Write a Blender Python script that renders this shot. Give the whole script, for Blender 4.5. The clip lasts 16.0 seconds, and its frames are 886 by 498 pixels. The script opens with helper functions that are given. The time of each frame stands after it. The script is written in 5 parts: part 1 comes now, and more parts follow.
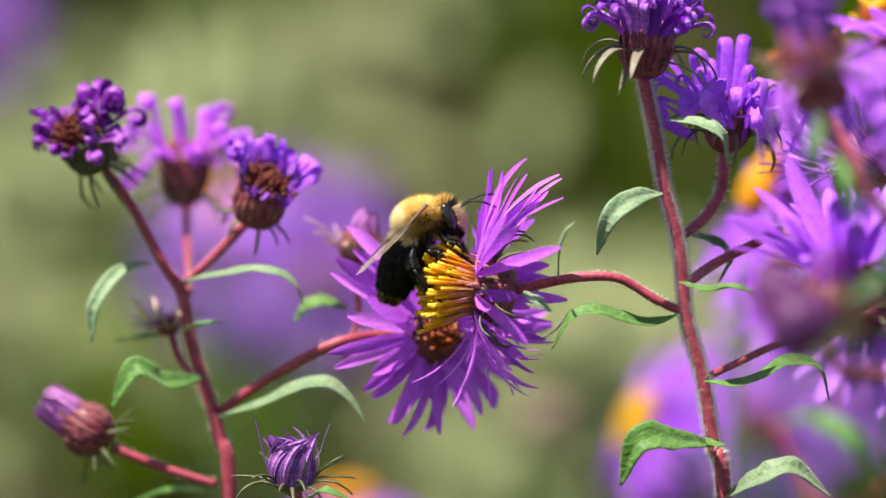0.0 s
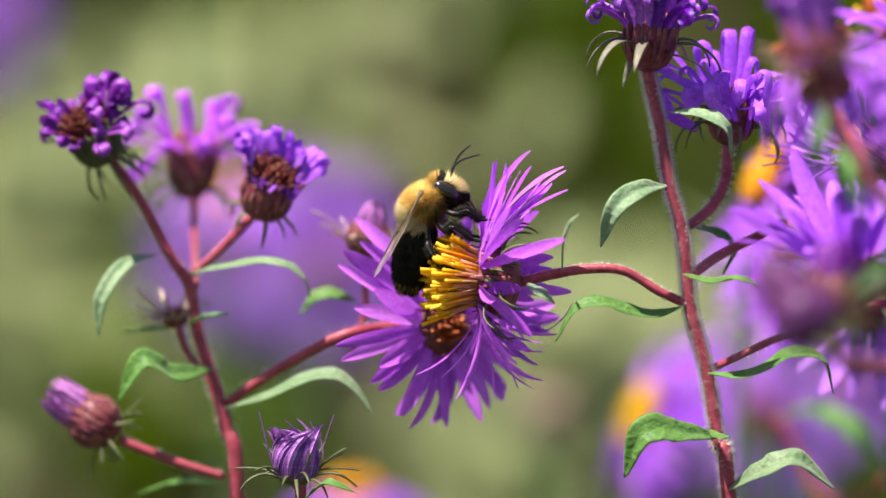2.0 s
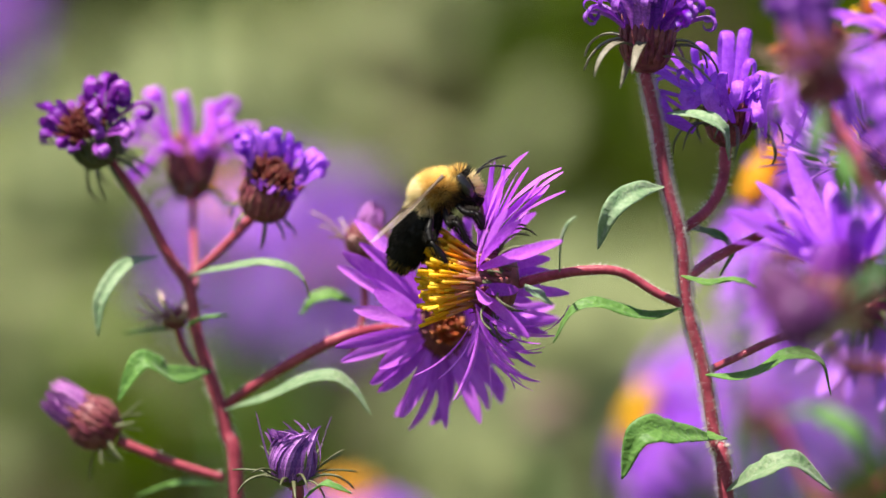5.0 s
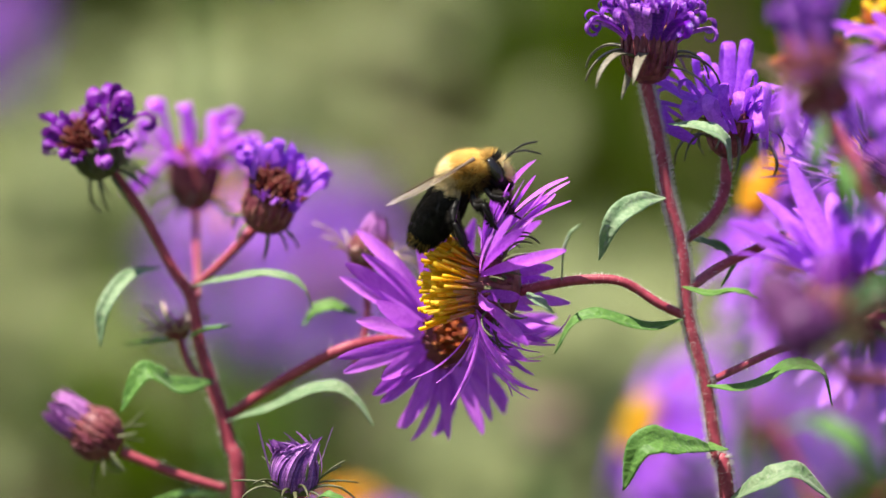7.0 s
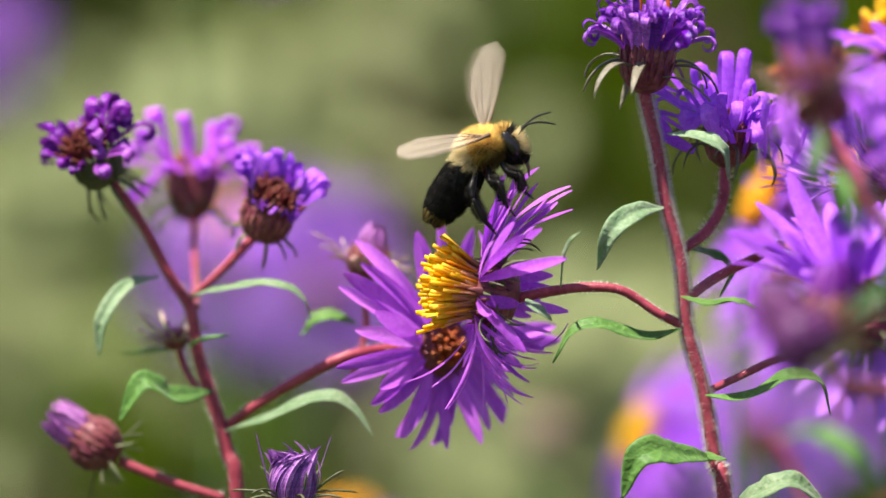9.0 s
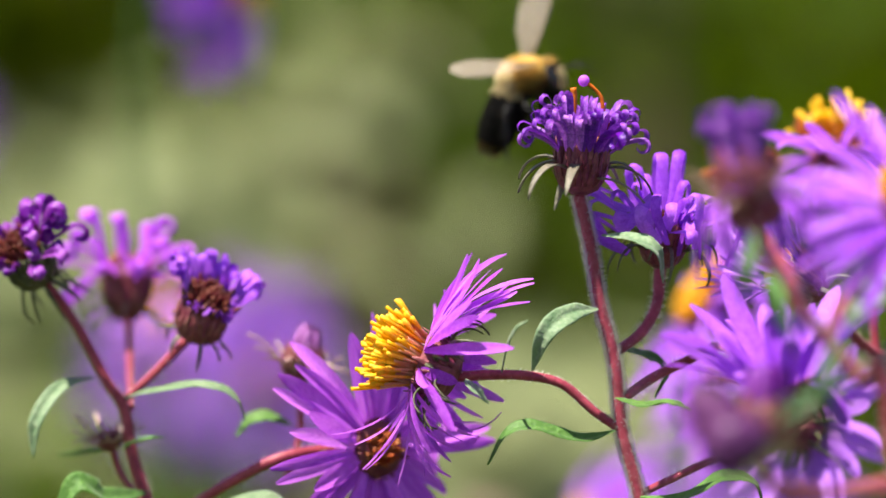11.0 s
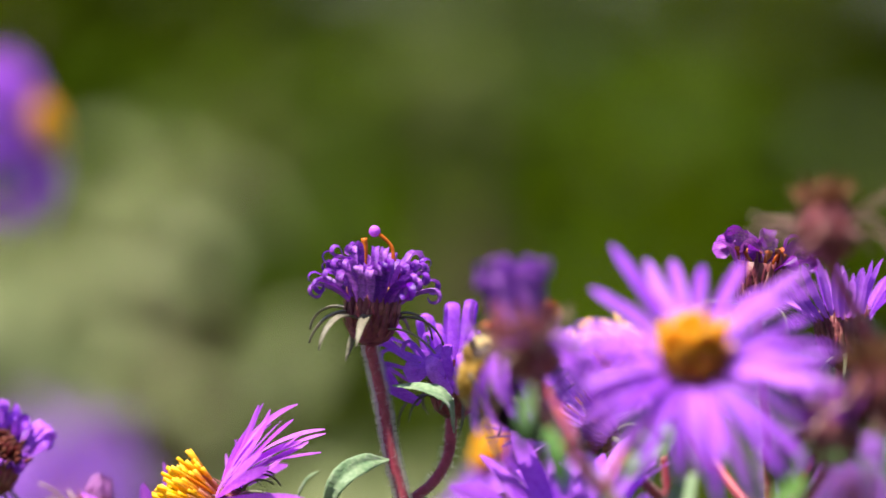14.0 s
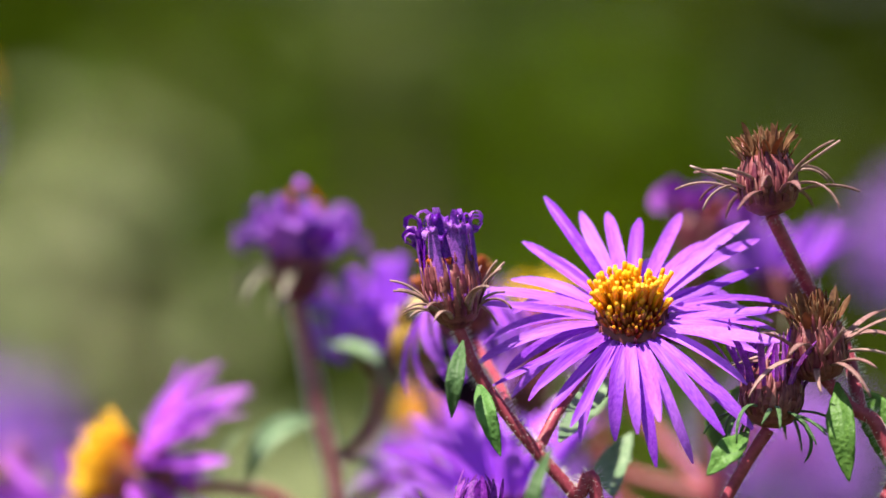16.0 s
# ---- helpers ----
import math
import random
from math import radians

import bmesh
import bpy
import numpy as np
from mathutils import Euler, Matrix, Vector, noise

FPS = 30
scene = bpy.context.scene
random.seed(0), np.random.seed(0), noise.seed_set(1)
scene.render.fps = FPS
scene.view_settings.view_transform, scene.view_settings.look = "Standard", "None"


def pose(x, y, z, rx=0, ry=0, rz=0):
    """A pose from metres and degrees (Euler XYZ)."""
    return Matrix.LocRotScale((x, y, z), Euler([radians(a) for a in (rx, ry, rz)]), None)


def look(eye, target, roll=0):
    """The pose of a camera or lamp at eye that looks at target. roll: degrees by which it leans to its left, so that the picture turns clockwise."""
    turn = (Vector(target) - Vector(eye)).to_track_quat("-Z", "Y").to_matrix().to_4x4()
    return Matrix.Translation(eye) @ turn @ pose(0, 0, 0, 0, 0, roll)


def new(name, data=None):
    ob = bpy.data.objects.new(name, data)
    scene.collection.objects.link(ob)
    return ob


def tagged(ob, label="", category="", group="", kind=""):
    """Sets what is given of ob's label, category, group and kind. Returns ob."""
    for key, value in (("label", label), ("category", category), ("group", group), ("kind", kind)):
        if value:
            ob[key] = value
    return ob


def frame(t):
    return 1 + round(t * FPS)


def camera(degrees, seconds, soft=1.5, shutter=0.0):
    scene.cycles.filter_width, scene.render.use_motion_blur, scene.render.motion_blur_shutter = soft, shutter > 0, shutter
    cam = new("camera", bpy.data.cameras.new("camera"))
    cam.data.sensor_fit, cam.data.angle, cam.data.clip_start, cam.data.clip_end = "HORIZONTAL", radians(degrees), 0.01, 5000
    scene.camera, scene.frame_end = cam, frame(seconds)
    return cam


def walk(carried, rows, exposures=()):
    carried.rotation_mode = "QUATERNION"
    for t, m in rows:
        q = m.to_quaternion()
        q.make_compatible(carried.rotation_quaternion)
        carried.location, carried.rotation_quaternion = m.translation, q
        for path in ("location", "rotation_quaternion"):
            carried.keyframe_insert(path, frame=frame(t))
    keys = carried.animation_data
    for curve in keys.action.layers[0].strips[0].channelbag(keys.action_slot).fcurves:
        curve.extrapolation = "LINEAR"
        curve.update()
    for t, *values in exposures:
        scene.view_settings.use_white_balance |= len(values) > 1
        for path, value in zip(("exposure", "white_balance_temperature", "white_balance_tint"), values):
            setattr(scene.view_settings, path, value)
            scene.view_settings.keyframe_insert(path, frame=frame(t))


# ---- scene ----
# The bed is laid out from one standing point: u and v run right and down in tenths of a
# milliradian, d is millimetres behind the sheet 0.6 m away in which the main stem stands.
REACH = 0.6
STEP = 1e-4
TILT = radians(-5)
STAND = Vector((0.0, -0.6, 1.02))
RIGHT = Vector((1, 0, 0))
AHEAD = Vector((0, math.cos(TILT), math.sin(TILT)))
ABOVE = Vector((0, -math.sin(TILT), math.cos(TILT)))


def spot(u, v, d=0.0):
    return STAND + (REACH + d / 1000) * (AHEAD + (u - 784) * STEP * RIGHT + (441 - v) * STEP * ABOVE)


def way(right, up, away=0.0):
    return (right * RIGHT + up * ABOVE + away * AHEAD).normalized()


def mm(steps, d=0.0):
    """Metres from a length in steps of the plan at depth d."""
    return steps * STEP * (REACH + d / 1000)


# ---------------- camera ----------------
cam = camera(8.968, 16.0, soft=1.5, shutter=0.5)
cam.data.dof.use_dof = True
cam.data.dof.aperture_fstop = 14.5
cam.data.dof.aperture_blades = 0
# seconds, aim u, aim v, millimetres forward
PATH = (
    (0, 784, 441, 0), (0.5, 784, 444, 0), (1, 779, 449, 0), (1.5, 776, 453, 0), (2, 777, 455, 0),
    (2.5, 774, 461, 0), (3, 776, 463, 0), (3.5, 776, 463, 0), (4, 777, 461, 0), (4.2, 778, 460, 0),
    (6.3, 784, 439, 0), (6.5, 784, 438, 0), (7, 779, 433, 0), (7.5, 776, 430, 0), (8, 780, 426, 0),
    (8.2, 777, 426, 0), (9.3, 790, 400, 0), (10.3, 869, 293, 0), (10.5, 875, 275, 0), (11, 898, 236, 0),
    (11.5, 924, 191, 0), (12, 985, 133, 0), (12.5, 1041, 85, 0), (13, 1156, -2, 0), (13.5, 1216, -23, 0),
    (14, 1269, -30, 0), (14.5, 1326, -10, 0), (15, 1367, 17, 15), (15.5, 1405, 33, 18), (16, 1391.5, 49.7, 18))


def eye_at(u, v, forward):
    return STAND + 0.1 * STEP * ((u - 784) * RIGHT + (441 - v) * ABOVE) + forward / 1000 * AHEAD


walk(cam, [(t, look(eye_at(u, v, f), spot(u, v))) for t, u, v, f in PATH])
# the lens is pulled from the main stem to the nearer flower near the end
focus_point = new("focus_point")
focus_point.empty_display_size = 0.002
cam.data.dof.focus_object = focus_point
FOCUS = ((0, 784, 441, 0), (2.5, 774, 461, 0), (2.7, 775, 462, -32), (2.9, 776, 463, 0), (8.2, 777, 426, 0),
         (10.3, 869, 293, 0), (12, 985, 133, 0), (13, 1156, -2, 0), (14.5, 1326, -10, -2), (14.65, 1340, 0, -30),
         (14.85, 1358, 10, -60), (15.2, 1380, 25, -65), (16, 1391, 50, -65))

# ---------------- light ----------------
SUN_TURN, SUN_HEIGHT = radians(-122), radians(69)
world = bpy.data.worlds.new("sky")
scene.world = world
world.use_nodes = True
wn = world.node_tree.nodes
sky = wn.new("ShaderNodeTexSky")
sky.sky_type = "NISHITA"
sky.sun_disc = False
sky.sun_elevation = SUN_HEIGHT
sky.sun_rotation = SUN_TURN
world.node_tree.links.new(sky.outputs[0], wn["Background"].inputs[0])
wn["Background"].inputs[1].default_value = 0.058
sun = new("sun", bpy.data.lights.new("sun", "SUN"))
sun.data.energy = 5.0
sun.data.angle = radians(0.6)
sun.data.color = (1.0, 0.93, 0.82)
toward = Vector((math.sin(SUN_TURN) * math.cos(SUN_HEIGHT), math.cos(SUN_TURN) * math.cos(SUN_HEIGHT), math.sin(SUN_HEIGHT)))
sun.matrix_world = look(toward * 10, (0, 0, 0))
scene.view_settings.exposure = 1.38


# ---------------- materials ----------------
def material(name, low, high, scale=900.0, rough=0.55, through_light=0.0, bump=0.0, sheen=0.0, stretch=(1, 1, 1),
             spread=0.0, fine=4.0, island=False, spec=0.4, metal=0.0):
    """A surface between two colours: broad noise, finer grain, a shift from piece to piece and, for thin things, light that passes through."""
    m = bpy.data.materials.new(name)
    m.use_nodes = True
    nt = m.node_tree
    n, link = nt.nodes, nt.links.new
    bsdf = n["Principled BSDF"]
    out = n["Material Output"]
    tc = n.new("ShaderNodeTexCoord")
    mp = n.new("ShaderNodeMapping")
    mp.inputs["Scale"].default_value = stretch
    link(tc.outputs["Object"], mp.inputs["Vector"])
    a = n.new("ShaderNodeTexNoise")
    a.inputs["Scale"].default_value = scale
    a.inputs["Detail"].default_value = 3
    b = n.new("ShaderNodeTexNoise")
    b.inputs["Scale"].default_value = scale * fine
    b.inputs["Detail"].default_value = 2
    link(mp.outputs[0], a.inputs["Vector"])
    link(mp.outputs[0], b.inputs["Vector"])
    add = n.new("ShaderNodeMath")
    add.operation = "ADD"
    link(a.outputs["Fac"], add.inputs[0])
    link(b.outputs["Fac"], add.inputs[1])
    half = n.new("ShaderNodeMapRange")
    half.inputs["From Min"].default_value = 0.7
    half.inputs["From Max"].default_value = 1.3
    link(add.outputs[0], half.inputs["Value"])
    mix = n.new("ShaderNodeMix")
    mix.data_type = "RGBA"
    link(half.outputs[0], mix.inputs["Factor"])
    mix.inputs["A"].default_value = (*low, 1)
    mix.inputs["B"].default_value = (*high, 1)
    colour = mix.outputs["Result"]
    if spread:
        hsv = n.new("ShaderNodeHueSaturation")
        if island:
            rnd = n.new("ShaderNodeNewGeometry").outputs["Random Per Island"]
        else:
            rnd = n.new("ShaderNodeObjectInfo").outputs["Random"]
        for socket, k, mid in (("Value", 2.0, 1.0), ("Hue", 0.12, 0.5), ("Saturation", -0.8, 1.0)):
            r = n.new("ShaderNodeMapRange")
            r.inputs["To Min"].default_value = mid - spread * k / 2
            r.inputs["To Max"].default_value = mid + spread * k / 2
            link(rnd, r.inputs["Value"])
            link(r.outputs[0], hsv.inputs[socket])
        link(colour, hsv.inputs["Color"])
        colour = hsv.outputs[0]
    link(colour, bsdf.inputs["Base Color"])
    bsdf.inputs["Roughness"].default_value = rough
    bsdf.inputs["Specular IOR Level"].default_value = spec
    bsdf.inputs["Metallic"].default_value = metal
    if sheen:
        bsdf.inputs["Sheen Weight"].default_value = sheen
        bsdf.inputs["Sheen Roughness"].default_value = 0.4
    if bump:
        bp = n.new("ShaderNodeBump")
        bp.inputs["Strength"].default_value = bump
        bp.inputs["Distance"].default_value = 0.0002
        link(add.outputs[0], bp.inputs["Height"])
        link(bp.outputs[0], bsdf.inputs["Normal"])
    if through_light:
        tr = n.new("ShaderNodeBsdfTranslucent")
        link(colour, tr.inputs["Color"])
        ms = n.new("ShaderNodeMixShader")
        ms.inputs[0].default_value = through_light
        link(bsdf.outputs[0], ms.inputs[1])
        link(tr.outputs[0], ms.inputs[2])
        link(ms.outputs[0], out.inputs["Surface"])
    return m


PETAL = material("ray_violet", (0.35, 0.07, 0.71), (0.52, 0.15, 0.88), 230, 0.48, 0.45, 0.3, spread=0.16, stretch=(0.4, 7, 7), spec=0.28)
PETAL_PINK = material("ray_pinkish_violet", (0.50, 0.09, 0.76), (0.72, 0.20, 0.94), 230, 0.48, 0.45, 0.3, spread=0.16, stretch=(0.4, 7, 7), spec=0.28)
PETAL_PALE = material("ray_lilac", (0.46, 0.15, 0.82), (0.64, 0.28, 0.95), 230, 0.48, 0.45, 0.3, spread=0.14, stretch=(0.4, 7, 7), spec=0.28)
PETAL_DARK = material("ray_withered", (0.11, 0.009, 0.21), (0.34, 0.045, 0.50), 300, 0.42, 0.25, 0.4, spread=0.28, stretch=(0.5, 6, 6))
PETAL_NIGHT = material("ray_indigo", (0.085, 0.010, 0.23), (0.33, 0.065, 0.60), 300, 0.40, 0.25, 0.4, spread=0.28, stretch=(0.5, 6, 6))
PETAL_DEEP = material("ray_deep_violet", (0.30, 0.06, 0.63), (0.48, 0.13, 0.83), 230, 0.5, 0.4, 0.3, spread=0.16, stretch=(0.4, 7, 7), spec=0.25)
PETAL_DULL = material("ray_bud_pink", (0.24, 0.055, 0.27), (0.46, 0.17, 0.50), 300, 0.5, 0.3, 0.4, spread=0.22, stretch=(0.5, 6, 6))
PETAL_PLUM = material("ray_bud_plum", (0.15, 0.025, 0.25), (0.48, 0.20, 0.60), 420, 0.42, 0.2, 0.4, spread=0.3, stretch=(0.5, 6, 6))
BUD_MAUVE = material("bud_mauve", (0.09, 0.02, 0.10), (0.22, 0.06, 0.21), 420, 0.5, 0.1, 0.4, spread=0.3)
STEM = material("stem_red", (0.19, 0.016, 0.034), (0.34, 0.05, 0.078), 500, 0.48, 0, 0.12, sheen=0.2)
LEAF = material("leaf_green", (0.075, 0.19, 0.03), (0.15, 0.31, 0.06), 420, 0.55, 0.4, 1.0, spread=0.12, sheen=0.3)
LEAF_DULL = material("leaf_grey", (0.14, 0.25, 0.11), (0.28, 0.37, 0.21), 420, 0.55, 0.35, 1.0, spread=0.10, sheen=0.4)
BRACT = material("bract_green", (0.06, 0.07, 0.03), (0.14, 0.14, 0.07), 700, 0.5, 0.15, 0.3, spread=0.2)
BRACT_PALE = material("bract_pale", (0.12, 0.11, 0.075), (0.24, 0.21, 0.155), 700, 0.5, 0.2, 0.3, spread=0.2)
BRACT_DRY = material("bract_dry", (0.34, 0.20, 0.17), (0.56, 0.40, 0.34), 700, 0.6, 0.15, 0.3, spread=0.2)
LEAF_DEEP = material("leaf_deep_green", (0.045, 0.11, 0.03), (0.09, 0.18, 0.055), 420, 0.55, 0.35, 1.0, spread=0.12, sheen=0.3)
BRACT_PINK = material("bract_pinkish", (0.20, 0.10, 0.09), (0.38, 0.21, 0.19), 700, 0.5, 0.2, 0.3, spread=0.3)
CUP = material("cup_maroon", (0.11, 0.016, 0.03), (0.23, 0.058, 0.066), 500, 0.5, 0.05, 0.4, spread=0.4, island=True)
DISC = material("floret_yellow", (0.85, 0.38, 0.004), (0.98, 0.60, 0.012), 400, 0.5, 0.4, 0.2, spread=0.15, island=True)
DISC_BRIGHT = material("floret_bright_yellow", (0.88, 0.50, 0.006), (1.0, 0.72, 0.02), 400, 0.5, 0.4, 0.2, spread=0.12, island=True)
DISC_WARM = material("floret_warm_yellow", (0.86, 0.33, 0.004), (0.97, 0.53, 0.01), 400, 0.5, 0.4, 0.2, spread=0.15, island=True)
DISC_OLD = material("floret_rust", (0.24, 0.036, 0.010), (0.50, 0.12, 0.02), 500, 0.6, 0.1, 0.3, spread=0.25, island=True)
DISC_DARK = material("floret_dark", (0.05, 0.006, 0.005), (0.15, 0.020, 0.009), 500, 0.6, 0.1, 0.3, spread=0.25, island=True)
DISC_RED = material("floret_red_brown", (0.42, 0.085, 0.010), (0.68, 0.20, 0.018), 500, 0.55, 0.15, 0.3, spread=0.25, island=True)
DISC_PINK = material("floret_buff", (0.90, 0.50, 0.28), (0.98, 0.70, 0.46), 500, 0.6, 0.6, 0.3, spread=0.2, island=True)
HAIR = material("plant_hair", (0.85, 0.80, 0.75), (0.95, 0.92, 0.88), 300, 0.4, 0.7)
CHAFF = material("seed_chaff", (0.08, 0.022, 0.011), (0.23, 0.09, 0.04), 400, 0.6, 0.15, 0.3, spread=0.3)
BRISTLE = material("seed_bristle", (0.14, 0.055, 0.025), (0.36, 0.19, 0.09), 300, 0.6, 0.2, spread=0.3, island=True)
FUR_YELLOW = material("bee_fur_yellow", (0.40, 0.21, 0.025), (0.68, 0.41, 0.08), 300, 0.6, 0.2, spread=0.34, island=True)
FUR_PALE = material("bee_fur_pale", (0.70, 0.54, 0.24), (0.88, 0.75, 0.45), 300, 0.6, 0.25, spread=0.12, island=True)
FUR_BLACK = material("bee_fur_black", (0.008, 0.007, 0.006), (0.02, 0.017, 0.013), 300, 0.8, 0, spread=0.2, island=True, spec=0.08)
SHELL = material("bee_shell", (0.006, 0.005, 0.005), (0.014, 0.012, 0.011), 700, 0.4, 0, 0.3, spec=0.2)
BEE_EYE = material("bee_eye", (0.006, 0.005, 0.006), (0.014, 0.011, 0.010), 2000, 0.16, 0, 0.1, spec=0.6)
BUSH_GREEN = material("bush_leaf", (0.03, 0.055, 0.0), (0.065, 0.105, 0.0), 30, 0.6, 0.3, spread=0.25, island=True, spec=0.0)
# darker copy of the bush leaf: background shade is put into its colour
BUSH_SHADE = material("bush_leaf_shade", (0.022, 0.034, 0.0), (0.045, 0.065, 0.001), 30, 0.6, 0.25, spread=0.25, island=True, spec=0.0)
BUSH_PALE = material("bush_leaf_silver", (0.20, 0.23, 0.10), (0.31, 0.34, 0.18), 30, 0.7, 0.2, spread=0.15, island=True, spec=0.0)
BUSH_SAGE = material("bush_leaf_sage", (0.07, 0.09, 0.022), (0.125, 0.15, 0.05), 30, 0.65, 0.25, spread=0.2, island=True, spec=0.0)
SOIL = material("meadow_soil", (0.02, 0.03, 0.006), (0.05, 0.065, 0.015), 3, 0.9, 0, 0.5, fine=20)
BARK = material("bush_bark", (0.08, 0.05, 0.03), (0.16, 0.11, 0.07), 60, 0.8, 0, 0.5)


def wing_material():
    m = bpy.data.materials.new("wing_membrane")
    m.use_nodes = True
    n, link = m.node_tree.nodes, m.node_tree.links.new
    b = n["Principled BSDF"]
    tex = n.new("ShaderNodeTexNoise")
    tex.inputs["Scale"].default_value = 500
    ramp = n.new("ShaderNodeMapRange")
    ramp.inputs["To Min"].default_value = 0.12
    ramp.inputs["To Max"].default_value = 0.34
    link(tex.outputs["Fac"], ramp.inputs["Value"])
    link(ramp.outputs[0], b.inputs["Alpha"])
    b.inputs["Base Color"].default_value = (0.54, 0.44, 0.36, 1)
    b.inputs["Roughness"].default_value = 0.25
    return m


WING = wing_material()


# ---------------- mesh helpers ----------------
def part(name, bm, mat, parent=None, label="", m=None, smooth=True, kind=""):
    me = bpy.data.meshes.new(name)
    if smooth:
        for f in bm.faces:
            f.smooth = True
    bm.to_mesh(me)
    bm.free()
    for one in (mat if isinstance(mat, (list, tuple)) else (mat,)):
        me.materials.append(one)
    ob = new(name, me)
    if parent is not None:
        ob.parent = parent
    if m is not None:
        ob.matrix_basis = m
    if label or kind:
        tagged(ob, label, kind=kind)
    return ob


def shifted(pts, origin):
    return [Vector(p) - origin for p in pts]


def smooth_line(pts, n):
    """n + 1 points on a Catmull-Rom line through pts."""
    pts = [Vector(p) for p in pts]
    ext = [2 * pts[0] - pts[1]] + pts + [2 * pts[-1] - pts[-2]]
    out = []
    for i in range(n + 1):
        s = i / n * (len(pts) - 1)
        k = min(int(s), len(pts) - 2)
        f = s - k
        a, b, c, d = ext[k:k + 4]
        out.append(0.5 * ((2 * b) + (c - a) * f + (2 * a - 5 * b + 4 * c - d) * f * f + (3 * b - a - 3 * c + d) * f ** 3))
    return out


def ramp_at(values, s):
    x = s * (len(values) - 1)
    k = min(int(x), len(values) - 2)
    return values[k] + (values[k + 1] - values[k]) * (x - k)


def tube(bm, pts, radii, sides=8, wobble=0.0, mat=0):
    """A tapered round rod along pts, closed at its ends."""
    rings = []
    n = len(pts)
    side = None
    for i, p in enumerate(pts):
        t = (pts[min(i + 1, n - 1)] - pts[max(i - 1, 0)]).normalized()
        if side is None:
            side = t.orthogonal().normalized()
        side = (side - t * side.dot(t)).normalized()
        other = t.cross(side)
        r = ramp_at(radii, i / (n - 1))
        rings.append([bm.verts.new(p + (math.cos(a) * side + math.sin(a) * other) * r * (1 + wobble * random.uniform(-1, 1)))
                      for a in (2 * math.pi * k / sides for k in range(sides))])
    for a, b in zip(rings, rings[1:]):
        for k in range(sides):
            f = bm.faces.new((a[k], a[(k + 1) % sides], b[(k + 1) % sides], b[k]))
            f.material_index = mat
    bm.faces.new(list(reversed(rings[0]))).material_index = mat
    bm.faces.new(rings[-1]).material_index = mat


def blade(bm, pts, widths, normal, thick=0.00012, fold=0.25, twist=0.0, wave=0.0, mat=0, sheet=False):
    """A thin leaf or ray along pts: widths along it, its upper face towards normal, folded at the midrib, with two faces and a rim."""
    n = len(pts)
    rings = []
    normal = Vector(normal)
    for i, p in enumerate(pts):
        t = (pts[min(i + 1, n - 1)] - pts[max(i - 1, 0)]).normalized()
        up = normal - t * normal.dot(t)
        if up.length < 1e-4:
            up = t.orthogonal()
        up.normalize()
        normal = up
        side = t.cross(up)
        s = i / (n - 1)
        if twist:
            q = Matrix.Rotation(twist * s, 3, t)
            up, side = q @ up, q @ side
        w = ramp_at(widths, s) / 2
        lift = fold * w
        wv = wave * w * math.sin(s * 10 + widths[1] * 9000)
        prof = [(-1, lift + wv), (-0.5, lift * 0.35), (0, 0), (0.5, lift * 0.35), (1, lift - wv)]
        top = [bm.verts.new(p + side * (a * w) + up * (b + (thick / 2 if abs(a) < 1 else 0))) for a, b in prof]
        if sheet:
            rings.append(top)
            continue
        low = [bm.verts.new(p + side * (a * w) + up * (b - thick / 2)) for a, b in prof[1:-1]]
        rings.append(top + low[::-1])
    if sheet:
        for a, b in zip(rings, rings[1:]):
            for k in range(4):
                bm.faces.new((a[k], b[k], b[k + 1], a[k + 1])).material_index = mat
        return
    for a, b in zip(rings, rings[1:]):
        for k in range(8):
            bm.faces.new((a[k], b[k], b[(k + 1) % 8], a[(k + 1) % 8])).material_index = mat
    bm.faces.new(rings[0]).material_index = mat
    bm.faces.new(list(reversed(rings[-1]))).material_index = mat


def lathe(bm, profile, sides=20, wobble=0.0, mat=0):
    """A turned body round z from (radius, height) pairs."""
    rings = []
    for r, z in profile:
        rings.append([bm.verts.new((r * math.cos(a) * (1 + wobble * random.uniform(-1, 1)), r * math.sin(a) * (1 + wobble * random.uniform(-1, 1)), z))
                      for a in (2 * math.pi * k / sides for k in range(sides))])
    for a, b in zip(rings, rings[1:]):
        for k in range(sides):
            bm.faces.new((a[k], a[(k + 1) % sides], b[(k + 1) % sides], b[k])).material_index = mat
    bm.faces.new(list(reversed(rings[0]))).material_index = mat
    bm.faces.new(rings[-1]).material_index = mat


def hairs(bm, pts, radii, count, length, mat=0):
    """Short stiff hairs that stand off a rod, densest along two lines down its sides."""
    n = len(pts) - 1
    for _ in range(count):
        s = random.random()
        k = min(int(s * n), n - 1)
        p = pts[k].lerp(pts[k + 1], s * n - k)
        t = (pts[k + 1] - pts[k]).normalized()
        o = t.cross(AHEAD).normalized() * random.choice((-1, 1))
        o = Matrix.Rotation(random.gauss(0, 0.5) if random.random() < 0.9 else random.uniform(-1.6, 1.6), 3, t) @ o
        r = ramp_at(radii, s)
        ln = length * random.uniform(0.5, 1.2)
        tip = p + o * (r + ln) + t * ln * random.uniform(-0.4, 0.3)
        w = 0.00002
        q = t.cross(o)
        root = [bm.verts.new(p + o * r * 0.9 + t * w), bm.verts.new(p + o * r * 0.9 - t * w * 0.6 + q * w), bm.verts.new(p + o * r * 0.9 - t * w * 0.6 - q * w)]
        top = bm.verts.new(tip)
        for i in range(3):
            bm.faces.new((root[i], root[(i + 1) % 3], top))


